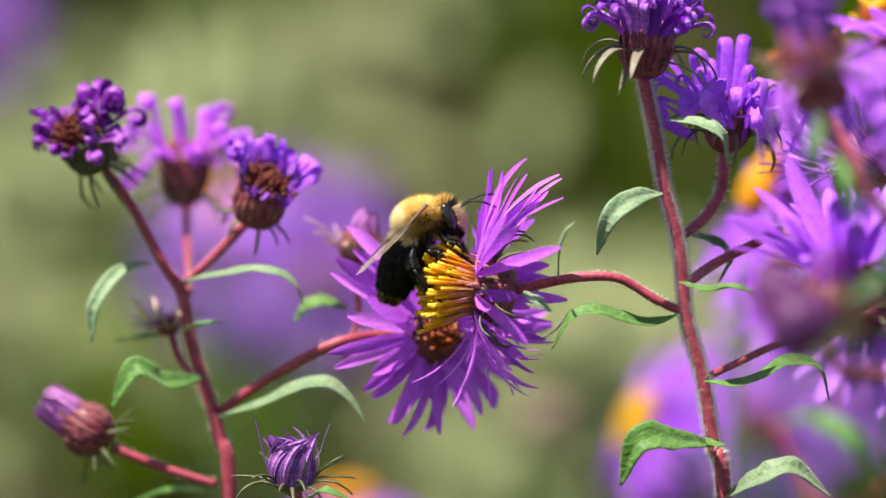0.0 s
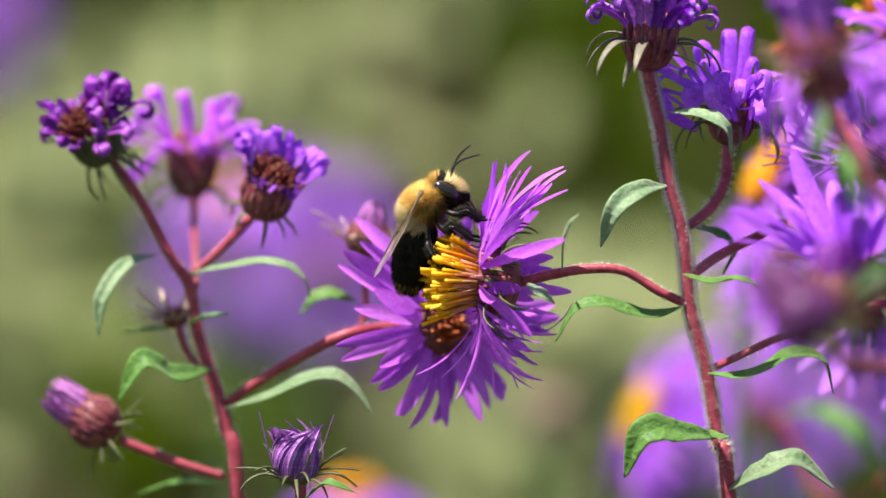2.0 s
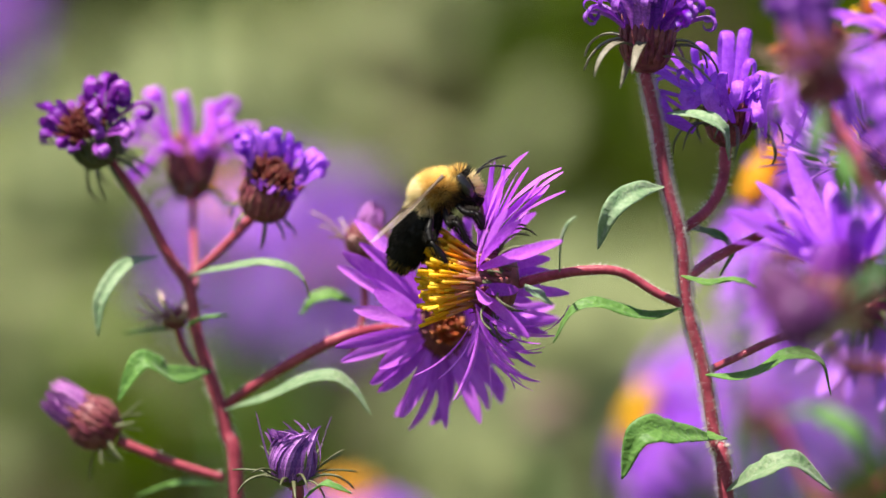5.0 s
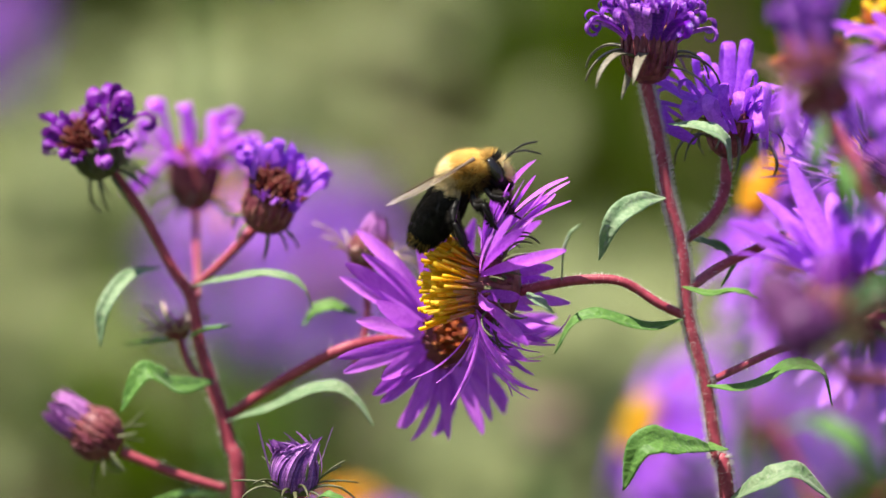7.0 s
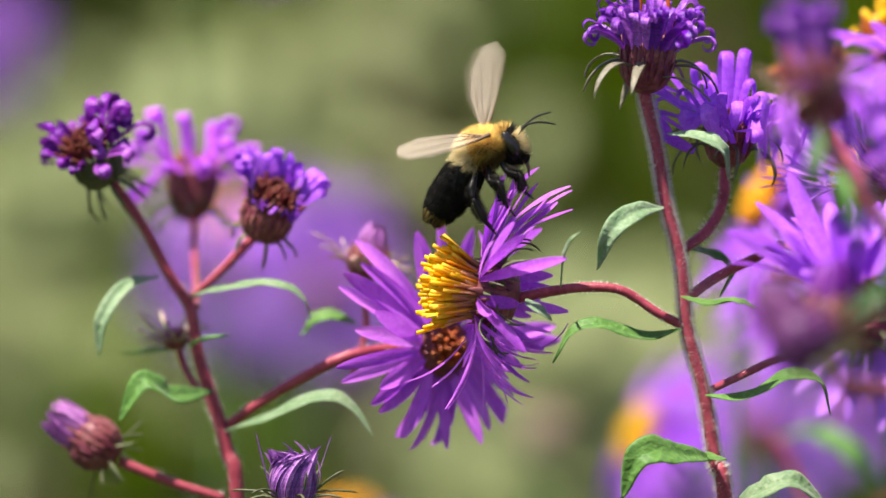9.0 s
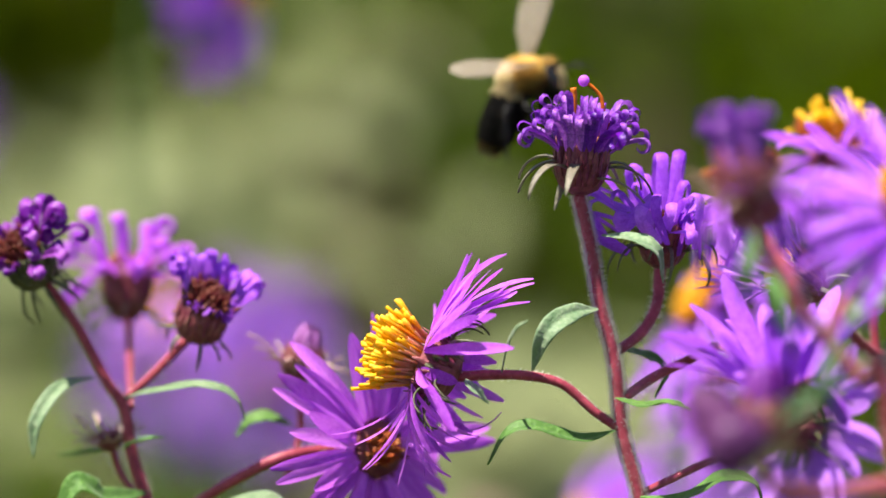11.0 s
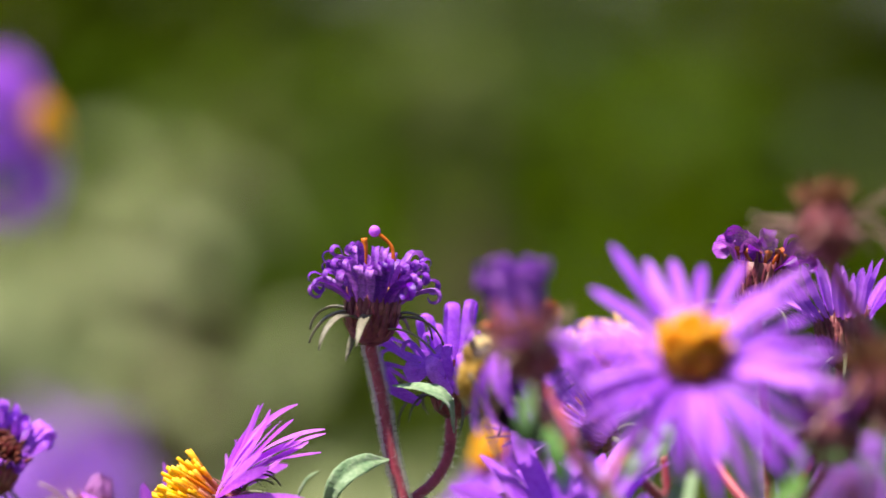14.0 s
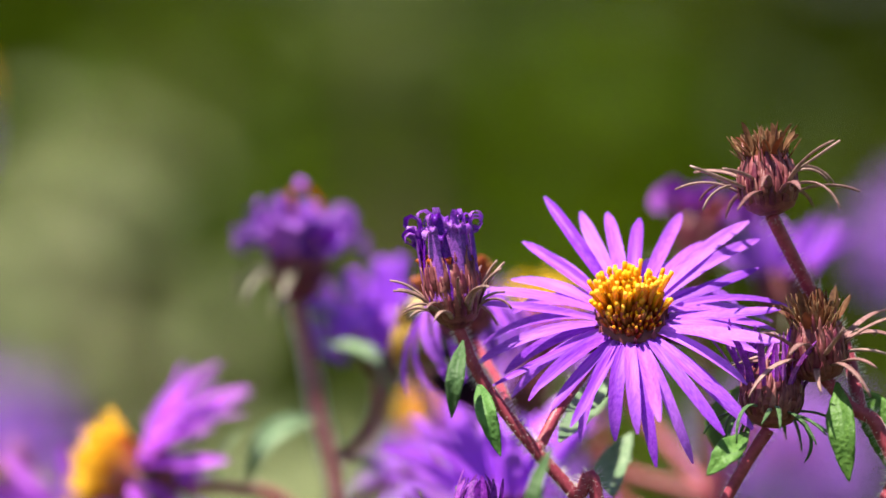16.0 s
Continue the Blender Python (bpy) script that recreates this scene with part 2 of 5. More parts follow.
def upright(axis, turn=0.0):
    """Rotation that takes z to axis."""
    return Vector(axis).to_track_quat("Z", "Y").to_matrix().to_4x4() @ Matrix.Rotation(turn, 4, "Z")


# ---------------- plant parts ----------------
def plant(label, u, d, group="flowering asters"):
    """An aster plant: an Empty at its foot on the ground."""
    foot = spot(u, 441, d)
    ob = new("aster_plant")
    ob.location = (foot.x, foot.y, 0)
    ob.empty_display_size = 0.02
    return tagged(ob, label, "flower plant", group)


def stem(owner, line, radii, depth=0, hair=0, name="stem", n=40, label="", hair_length=0.00075, origin=None, mat=None):
    """A stem through plan points (u, v, d) or places; radii in steps."""
    origin = owner.location if origin is None else origin
    pts = [spot(*p) if not isinstance(p, Vector) else p for p in line]
    pts = smooth_line(shifted(pts, origin), n)
    rad = [mm(r, depth) for r in radii]
    bm = bmesh.new()
    tube(bm, pts, rad, 12, 0.02)
    ob = part(name, bm, mat or STEM, owner, label)
    if hair:
        bm = bmesh.new()
        hairs(bm, pts, rad, hair, hair_length)
        part("stem_hairs", bm, HAIR, ob, "short white hairs", kind="stuff")
    return ob


LANCE = (0.12, 0.42, 0.72, 0.92, 1.0, 0.98, 0.86, 0.66, 0.40, 0.06)


def leaf(owner, line, width, face=(0, 1, -0.5), mat=None, fold=0.3, twist=0.0, origin=None, wave=0.22):
    """A lance-shaped leaf along plan points: folded at the midrib, quilted between its side veins, its margin rippled and finely toothed."""
    origin = owner.location if origin is None else origin
    depth = line[0][2] if len(line[0]) > 2 else 0
    n, across = 34, 10
    pts = smooth_line(shifted([spot(*p) for p in line], origin), n)
    normal = way(face[0], face[1], face[2] * 1.5)
    seed = line[0][0] * 0.37 + line[-1][1] * 0.11
    bm = bmesh.new()
    rings = []
    for i, p in enumerate(pts):
        t = (pts[min(i + 1, n)] - pts[max(i - 1, 0)]).normalized()
        up = normal - t * normal.dot(t)
        up = up.normalized() if up.length > 1e-4 else t.orthogonal().normalized()
        normal = up
        side = t.cross(up)
        s = i / n
        if twist:
            q = Matrix.Rotation(twist * s, 3, t)
            up, side = q @ up, q @ side
        w = mm(width, depth) * ramp_at(LANCE, s) / 2
        top, low = [], []
        for k in range(across + 1):
            a = 2 * k / across - 1
            e = abs(a)
            sgn = 1 if a > 0 else -1
            ripple = wave * w * e ** 2.5 * 1.5 * noise.noise((s * 7 + seed, sgn * 3.1, 0.5))
            quilt = 0.06 * w * math.sin((s * 11 - e * 1.6) * 2 * math.pi) * e * (1.2 - e)
            lift = fold * w * (e ** 1.2 - 0.12 * math.exp(-(a / 0.14) ** 2)) + ripple + quilt - 0.25 * fold * w * max(0, e - 0.75) / 0.25
            edge = 1 + (0.05 * noise.noise((s * 22 + seed, sgn * 5.0, 1.5)) if e > 0.95 else 0)
            thick = 0.00016 * (1 - 0.85 * e ** 6)
            base = p + side * (a * w * edge) + up * lift
            top.append(bm.verts.new(base + up * thick / 2))
            low.append(bm.verts.new(base - up * thick / 2))
        rings.append(top + low[::-1])
    m = len(rings[0])
    for a, b in zip(rings, rings[1:]):
        for k in range(m):
            bm.faces.new((a[k], b[k], b[(k + 1) % m], a[(k + 1) % m]))
    bm.faces.new(rings[0])
    bm.faces.new(rings[-1][::-1])
    return part("leaf", bm, mat or LEAF, owner)


STRAP = (0.6, 0.8, 0.95, 1.0, 1.0, 1.0, 1.0, 1.0, 1.0, 0.97, 0.9, 0.6)
RAY_W = (0.38, 0.55, 0.72, 0.86, 0.95, 1.0, 1.0, 0.97, 0.92, 0.82, 0.6, 0.18)


def ray_line(r0, z0, length, start, bend, side=0.0, n=10, curl=0.0, hoop=0.0, knob=0.0, roll=0.7, crest=0.36):
    """Points of a ray in its own upright plane: it leaves at angle start over the rim and bends as it goes; curl tightens the end, hoop folds it over at its crest, knob rolls up its tip."""
    pts, x, z, y = [Vector((r0, 0, z0))], r0, z0, 0.0
    for i in range(n):
        s = (i + 0.5) / n
        a = start + bend * s + curl * max(0.0, s - 0.45) ** 1.5 * 2.4
        a -= knob * max(0.0, s - roll) / (1 - roll)
        if hoop:
            f = min(1.0, max(0.0, (s - crest) / 0.3))
            a -= hoop * f * f * (3 - 2 * f)
        x += math.cos(a) * length / n
        z += math.sin(a) * length / n
        y += side * s * length / n
        pts.append(Vector((x, y, z)))
    return pts


def head(owner, place, axis, turn=0.0, name="flower_head", label="", origin=None, seed=1, cup=(), cup_mat=None,
         rays=0, ray=None, ray_mat=None, bracts=0, bract=None, bract_mat=None, disc=None, pick=None):
    """A flower head of the plant: the cup of overlapping scales is the part; rays, bracts and disc are under it.
    cup: (radius, height) pairs in millimetres. ray: dict(r, z, length, width, start, bend, curl, side, jitter). disc: dict."""
    rng = random.Random(seed)
    origin = owner.location if origin is None else origin
    m = Matrix.Translation(Vector(place) - origin) @ upright(axis, turn)
    bm = bmesh.new()
    lathe(bm, [(r / 1000, z / 1000) for r, z in cup], 22, 0.03)
    # scales of the cup
    rows = 5
    top = max(z for r, z in cup)
    for k in range(rows):
        count = 13
        for i in range(count):
            a = 2 * math.pi * (i + 0.5 * (k % 2)) / count + rng.uniform(-0.16, 0.16)
            z0 = top * (0.05 + 0.72 * k / rows)
            z1 = z0 + top * rng.uniform(0.38, 0.62)
            rr = [(ramp_cup(cup, z0 + (z1 - z0) * q) + 0.03 + 0.2 * q * q * rng.uniform(0.0, 1.6)) / 1000 for q in (0, 0.35, 0.7, 1.0)]
            zz = [(z0 + (z1 - z0) * q) / 1000 for q in (0, 0.35, 0.7, 1.0)]
            pts = [Vector((r * math.cos(a), r * math.sin(a), z)) for r, z in zip(rr, zz)]
            w = max(r for r, z in cup) * 0.27 / 1000
            blade(bm, pts, [w * 0.9, w, w * 0.6, w * 0.06], (math.cos(a), math.sin(a), 0.3), 0.00011, -0.1)
    cup_ob = part(name, bm, cup_mat or CUP, owner, label, m)
    for i in range(rays):
        a = 2 * math.pi * (i + rng.uniform(-0.3, 0.3)) / rays
        j = ray.get("jitter", 0.25)
        vals = dict(ray)
        if pick:
            own = pick(a, rng)
            if own is None:
                continue
            vals.update(own)
        length = vals["length"] / 1000 * rng.uniform(1 - j * 0.5, 1 + j * 0.3)
        st = radians(vals["start"] + rng.uniform(-40, 40) * j)
        bd = radians(vals["bend"] + rng.uniform(-90, 90) * j)
        cl = radians(vals.get("curl", 0) * rng.uniform(0.8, 1.25))
        pts = ray_line(vals["r"] / 1000, vals["z"] / 1000 + rng.uniform(-0.3, 0.1) / 1000, length, st, bd, rng.uniform(-0.5, 0.5) * j + vals.get("side", 0), 18 if abs(cl) > 3 or "hoop" in vals else 22 if "knob" in vals else 11, cl, radians(vals.get("hoop", 0) * rng.uniform(0.8, 1.15)), radians(vals.get("knob", 0)), vals.get("roll", 0.7), vals.get("crest", 0.36))
        w = vals["width"] / 1000 * rng.uniform(0.8, 1.15)
        bm = bmesh.new()
        blade(bm, pts, [w * q for q in vals.get("shape", RAY_W)], (-math.sin(st), 0, math.cos(st)), 0.00013, rng.uniform(*vals.get("fold", (-0.2, 0.8))), rng.uniform(-1.2, 1.2) * j * vals.get("twist", 1.0), 0.03, sheet=True)
        part("ray", bm, ray_mat or PETAL, cup_ob, m=Matrix.Rotation(a, 4, "Z"))
    for i in range(bracts):
        a = 2 * math.pi * (i + rng.uniform(-0.35, 0.35)) / bracts
        length = bract["length"] / 1000 * rng.uniform(0.7, 1.25)
        z = bract["z"] * rng.uniform(0.6, 1.3)
        st = radians(bract["start"] + rng.uniform(-25, 25))
        bd = radians(bract["bend"] + rng.uniform(-50, 50))
        pts = ray_line(ramp_cup(cup, z) / 1000, z / 1000, length, st, bd, rng.uniform(-0.3, 0.3), 9)
        w = bract["width"] / 1000 * rng.uniform(0.8, 1.2)
        bm = bmesh.new()
        blade(bm, pts, [w * 0.9, w, w * 0.9, w * 0.75, w * 0.55, w * 0.12], (-math.sin(st), 0, math.cos(st)), 0.0002, 0.3, rng.uniform(-0.6, 0.6))
        part("bract", bm, bract_mat or BRACT, cup_ob, m=Matrix.Rotation(a, 4, "Z"))
    if disc:
        florets(cup_ob, rng, **disc)
    return cup_ob


def ramp_cup(cup, z):
    best = cup[0][0]
    for (r0, z0), (r1, z1) in zip(cup, cup[1:]):
        if z0 <= z <= z1 and z1 > z0:
            return r0 + (r1 - r0) * (z - z0) / (z1 - z0)
        best = r1
    return best


def florets(owner, rng, radius=3.4, base=5.0, dome=1.5, long=3.0, thin=0.22, count=170, inner=0.0, flare=0.5, mats=None, open_from=0.4, stout=1.0, upper=None, ragged=0.0, bed=True, split=0.36):
    """The disc: a dome packed with tubular florets, the outer ones open with lobed yellow ends."""
    mats = mats or (DISC, DISC_OLD, DISC_PINK)
    bm = bmesh.new()
    for i in range(count):
        q = math.sqrt((i + 0.5) / count)
        a = i * 2.39996 + rng.uniform(-0.1, 0.1)
        r = radius * q
        z = base + dome * (1 - q * q)
        out = Vector((math.cos(a), math.sin(a), 0))
        axis = (Vector((0, 0, 1)) + out * flare * q * q * rng.uniform(0.8, 1.3)).normalized()
        ln = long * (0.55 + 0.45 * q if inner == 0 else inner + (1 - inner) * q) * rng.uniform(0.85, 1.15)
        p = out * r
        p.z = z - 0.4
        is_open = q > open_from and rng.random() < 0.9
        if upper is not None:
            # the florets open on the side towards the sky first
            lift = math.sin(a) * q
            is_open = lift > upper + rng.uniform(-0.25, 0.25)
            ln *= 1.25 if is_open else 0.75
        if ragged:
            ln *= rng.uniform(1 - ragged, 1 + ragged)
            axis = (axis + Vector((rng.uniform(-1, 1), rng.uniform(-1, 1), 0)) * ragged * 0.7).normalized()
        w = thin * rng.uniform(0.85, 1.15) * stout
        if is_open:
            pts = [p, p + axis * ln * split, p + axis * ln * (split + 0.03), p + axis * ln * 0.85, p + axis * ln]
            tube(bm, [v / 1000 for v in pts[:3]], [w * 0.7 / 1000, w / 1000], 5, 0, 2)
            tube(bm, [v / 1000 for v in pts[2:]], [w / 1000, w * 1.35 / 1000, w * 1.5 / 1000], 5, 0.1, 0)
        else:
            pts = [p, p + axis * ln * 0.5, p + axis * ln * 0.75, p + axis * ln * 0.85]
            tube(bm, [v / 1000 for v in pts], [w / 1000, w * 1.25 / 1000, w * 1.1 / 1000, w * 0.3 / 1000], 5, 0.05, 1)
            if upper is not None and rng.random() < 0.5:
                tube(bm, [v / 1000 for v in (pts[2], pts[3], pts[3] + axis * 0.25)], [w * 0.8 / 1000, w * 0.9 / 1000, w * 0.4 / 1000], 5, 0.05, 0)
    if bed:
        lathe(bm, [(radius * 0.9 / 1000, (base - 0.9) / 1000), (radius * 0.97 / 1000, (base - 0.2) / 1000), (radius * 0.6 / 1000, (base + dome * 0.6) / 1000),
               (radius * 0.1 / 1000, (base + dome) / 1000)], 18, 0.02, 1)
    return part("disc", bm, mats, owner, "packed tubular disc florets")


CUP_OPEN = ((0.9, 0.0), (2.2, 0.5), (3.1, 2.0), (3.4, 4.0), (3.2, 5.2))
CUP_TALL = ((0.8, 0.0), (1.8, 0.7), (2.5, 2.2), (2.9, 4.2), (2.9, 6.1))
CUP_BUD = ((0.8, 0.0), (2.0, 0.6), (2.9, 2.2), (2.8, 4.0), (2.1, 5.4))


# ---------------- ground and distance ----------------
def ground():
    bm = bmesh.new()
    n = 60
    grid = []
    for i in range(n + 1):
        x = -1 + 2 * i / n
        row = []
        for j in range(n + 1):
            y = -1 + 2 * j / n
            px, py = 400 * x ** 3 + 4 * x, 400 * y ** 3 + 4 * y
            near = math.hypot(px, py - 1)
            row.append(bm.verts.new((px, py, -0.03 + 0.03 * noise.noise((px * 0.8, py * 0.8, 0)) if near < 30 else -0.03)))
        grid.append(row)
    for i in range(n):
        for j in range(n):
            bm.faces.new((grid[i][j], grid[i + 1][j], grid[i + 1][j + 1], grid[i][j + 1]))
    tagged(part("ground", bm, SOIL, label="dark soil with low green growth"), kind="structure")


ground()


def bush(label, clumps, leaf_size, count, mat, seed, narrow=0.35, lean=0.0, spread=4.0):
    """A shrub: stems from one foot to each clump, and loose clumps of small leaves. clumps: (u, v, d, radius in metres)."""
    rng = random.Random(seed)
    centres = [(spot(u, v, d + lean * (330 - v)), r) for u, v, d, r in clumps]
    foot = sum((c for c, r in centres), Vector()) / len(centres)
    ob = new("shrub")
    ob.location = (foot.x, foot.y, 0)
    tagged(ob, label, "shrub", "shrubs behind the flowers")
    bm = bmesh.new()
    for c, r in centres:
        p = c - ob.location
        root = Vector((rng.uniform(-0.06, 0.06), rng.uniform(-0.06, 0.06), -0.04))
        mid = root.lerp(p, 0.5) + Vector((rng.uniform(-0.05, 0.05), rng.uniform(-0.05, 0.05), 0.05))
        tube(bm, smooth_line([root, mid, p + Vector((0, 0, r * 0.5))], 10), [0.012, 0.008, 0.003], 6, 0.1)
    part("trunk", bm, BARK, ob, "thin brown stems")
    verts, faces = [], []
    for c, r in centres:
        for _ in range(int(count * (r / 0.12) ** 2)):
            o = Vector((rng.gauss(0, 1), rng.gauss(0, 1), rng.gauss(0, 1)))
            o = o.normalized() * r * min(spread, abs(rng.gauss(0, 0.75)))
            o.z *= 1.15
            p = c - ob.location + o
            t = Vector((rng.uniform(-1, 1), rng.uniform(-1, 1), rng.uniform(-0.9, 0.5))).normalized()
            up = (Vector((rng.uniform(-0.6, 0.6), rng.uniform(-0.8, 0.4), 1)) - t * t.z).normalized()
            side = t.cross(up).normalized()
            ln = leaf_size * rng.uniform(0.6, 1.3)
            w = ln * narrow * rng.uniform(0.7, 1.2)
            k = len(verts)
            verts += [p, p + t * ln * 0.45 + side * w + up * w * 0.3, p + t * ln - up * ln * 0.15, p + t * ln * 0.45 - side * w + up * w * 0.3, p + t * ln * 0.5]
            faces += [(k, k + 1, k + 4), (k + 1, k + 2, k + 4), (k + 2, k + 3, k + 4), (k + 3, k, k + 4)]
    # leafy skirt round the lower stems
    for c, r in centres:
        top = min(0.55, c.z - 2.2 * r)
        for _ in range(320):
            h = rng.uniform(0.02, top)
            q = c - ob.location
            p = Vector((q.x * h / c.z + rng.gauss(0, 0.07), q.y * h / c.z + rng.gauss(0, 0.07), h))
            t = Vector((rng.uniform(-1, 1), rng.uniform(-1, 1), rng.uniform(-0.7, 0.5))).normalized()
            side = t.cross(Vector((rng.uniform(-0.5, 0.5), rng.uniform(-0.5, 0.5), 1))).normalized()
            ln = leaf_size * rng.uniform(0.8, 1.5)
            w = ln * narrow * rng.uniform(0.7, 1.2)
            k = len(verts)
            verts += [p, p + t * ln * 0.45 + side * w, p + t * ln, p + t * ln * 0.45 - side * w, p + t * ln * 0.5 - Vector((0, 0, w * 0.3))]
            faces += [(k, k + 1, k + 4), (k + 1, k + 2, k + 4), (k + 2, k + 3, k + 4), (k + 3, k, k + 4)]
    me = bpy.data.meshes.new("foliage")
    me.from_pydata(verts, [], faces)
    me.materials.append(mat)
    crown = new("foliage", me)
    crown.parent = ob
    tagged(crown, kind="stuff")
    return ob


def hedge(label, d, mat, seed, wide, low, high, count, size):
    """A far bank of leafy growth that closes the view."""
    rng = random.Random(seed)
    c = spot(1100, 300, d)
    ob = new("hedge")
    ob.location = (c.x, c.y, 0)
    tagged(ob, label, "hedge", kind="stuff")
    verts, faces = [], []
    for _ in range(count):
        p = Vector((rng.uniform(-wide, wide), 0, rng.uniform(low, high)))
        p.y = rng.uniform(0, 0.25) + 0.9 * p.z + 0.1 * noise.noise((p.x * 5, p.z * 5, seed))
        t = Vector((rng.uniform(-1, 1), rng.uniform(-1, 0.4), rng.uniform(-0.9, 0.5))).normalized()
        up = (Vector((rng.uniform(-0.6, 0.6), rng.uniform(-0.9, 0.3), 1)) - t * t.z).normalized()
        side = t.cross(up).normalized()
        ln = size * rng.uniform(0.6, 1.3)
        w = ln * 0.35
        k = len(verts)
        verts += [p, p + t * ln * 0.45 + side * w, p + t * ln - up * ln * 0.15, p + t * ln * 0.45 - side * w]
        faces += [(k, k + 1, k + 2), (k, k + 2, k + 3)]
    me = bpy.data.meshes.new("foliage")
    me.from_pydata(verts, [], faces)
    me.materials.append(mat)
    leaves = new("foliage", me)
    leaves.parent = ob
    return ob


hedge("tall dark green leafy hedge in the distance", 4200, BUSH_SHADE, 5, 3.0, -0.03, 2.4, 70000, 0.07)
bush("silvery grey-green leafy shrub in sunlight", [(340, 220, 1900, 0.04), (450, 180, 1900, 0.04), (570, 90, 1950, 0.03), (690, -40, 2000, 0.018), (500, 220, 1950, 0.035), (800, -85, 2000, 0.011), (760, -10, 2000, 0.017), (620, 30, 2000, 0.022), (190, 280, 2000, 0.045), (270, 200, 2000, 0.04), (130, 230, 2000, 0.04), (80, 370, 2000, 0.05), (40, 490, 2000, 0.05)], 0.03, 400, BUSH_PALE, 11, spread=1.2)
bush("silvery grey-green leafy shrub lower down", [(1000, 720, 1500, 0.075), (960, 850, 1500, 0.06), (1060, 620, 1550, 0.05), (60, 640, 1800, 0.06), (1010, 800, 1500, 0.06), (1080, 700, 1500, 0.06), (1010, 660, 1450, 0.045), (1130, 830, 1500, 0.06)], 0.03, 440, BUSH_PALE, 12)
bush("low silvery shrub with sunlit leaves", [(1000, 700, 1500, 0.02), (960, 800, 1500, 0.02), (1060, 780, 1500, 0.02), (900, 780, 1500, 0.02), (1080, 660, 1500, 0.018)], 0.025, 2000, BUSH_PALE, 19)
# nothing shades this shrub; its dark leaf colour paints the shade
bush("leafy shrub with shade put into its dark green", [(200, -190, 3000, 0.09), (420, -260, 3000, 0.08), (30, -100, 3000, 0.07), (620, -290, 3000, 0.06)], 0.035, 260, BUSH_SHADE, 16)
bush("mid-green leafy shrub in half shade", [(700, 330, 2300, 0.06), (1240, 330, 2400, 0.06), (1500, 220, 2400, 0.08), (1250, -210, 2500, 0.05), (1360, -60, 2500, 0.06), (900, -60, 2500, 0.06), (1130, 120, 2600, 0.06), (700, -70, 2500, 0.05), (800, -190, 2500, 0.06), (660, -220, 2500, 0.05), (950, 40, 2500, 0.05), (1080, -140, 2500, 0.06), (760, -120, 2500, 0.06), (880, -150, 2500, 0.06)], 0.035, 260, BUSH_GREEN, 13, lean=0.9)
bush("sage-green leafy shrub with sunlit tips", [(790, -60, 2200, 0.035), (860, -130, 2200, 0.03), (1245, -285, 2400, 0.035), (1235, -240, 2400, 0.03)], 0.03, 260, BUSH_SAGE, 18)
bush("bright green leafy shrub in sunlight", [(1700, -60, 2400, 0.07), (1600, -120, 2500, 0.05), (1250, -250, 2500, 0.03), (1230, -290, 2500, 0.03), (2050, 60, 2500, 0.06)], 0.035, 230, BUSH_GREEN, 14, lean=0.9)
bush("low green growth under the flowers", [(250, 760, 1500, 0.06), (640, 880, 1600, 0.03), (1500, 760, 1500, 0.06), (1900, 500, 1600, 0.07), (560, 300, 2200, 0.06)], 0.03, 340, BUSH_GREEN, 15)


def meadow():
    """Grass between the plants: bent tapered blades."""
    rng = random.Random(17)
    verts, faces = [], []
    for _ in range(24000):
        x, y = rng.gauss(0, 1.5), rng.gauss(1.3, 1.5)
        tall = rng.uniform(0.12, 0.40) * (0.7 + 0.5 * noise.noise((x * 1.5, y * 1.5, 3)))
        a = rng.uniform(0, 2 * math.pi)
        out = Vector((math.cos(a), math.sin(a), 0))
        side = Vector((-out.y, out.x, 0)) * rng.uniform(0.0015, 0.003)
        foot_at = Vector((x, y, -0.05))
        mid = foot_at + Vector((0, 0, tall * 0.6)) + out * tall * 0.12
        tip = foot_at + Vector((0, 0, tall)) + out * tall * rng.uniform(0.3, 0.6)
        k = len(verts)
        verts += [foot_at - side, foot_at + side, mid + side * 0.8, mid - side * 0.8, tip]
        faces += [(k, k + 1, k + 2, k + 3), (k + 3, k + 2, k + 4)]
    me = bpy.data.meshes.new("meadow_grass")
    me.from_pydata(verts, [], faces)
    me.materials.append(BUSH_GREEN)
    tagged(new("meadow_grass", me), "long green meadow grass between the flowers", "grass", kind="stuff")


meadow()

# ---------------- main plant ----------------
main_plant = plant("hairy red-stemmed aster with violet flowers and a withered head", 1300, 0)
foot = Vector(main_plant.location)


def rooted(u, v, d=0.0, lean=0.02):
    """Places that carry a stem from a plan point down to the ground."""
    p = spot(u, v, d)
    return [Vector((p.x + lean, p.y + 0.01, -0.01)), Vector((p.x + lean * 0.6, p.y + 0.004, p.z * 0.5)), Vector((p.x + lean * 0.12, p.y, p.z - 0.06))]


stem(main_plant, rooted(1285, 930) + [(1285, 930, 0), (1263, 790, 0), (1243, 668, 0), (1214, 555, 0), (1203, 440, 0), (1176, 330, 0), (1160, 235, 0), (1138, 138, 0)],
     (26, 22, 16, 12, 11.5, 11, 10.5, 10.5, 11), hair=13000, n=90, hair_length=0.00062)
stem(main_plant, [(1210, 415, 2), (1250, 383, 5), (1276, 335, 7), (1282, 266, 8)], (9, 9.5, 10, 11), hair=220, name="branch")
stem(main_plant, [(1218, 500, 0), (1265, 467, 6), (1325, 437, 8), (1395, 410, 2), (1470, 480, -14), (1516, 556, -22)], (9, 9, 8.5, 9), hair=160, name="branch")
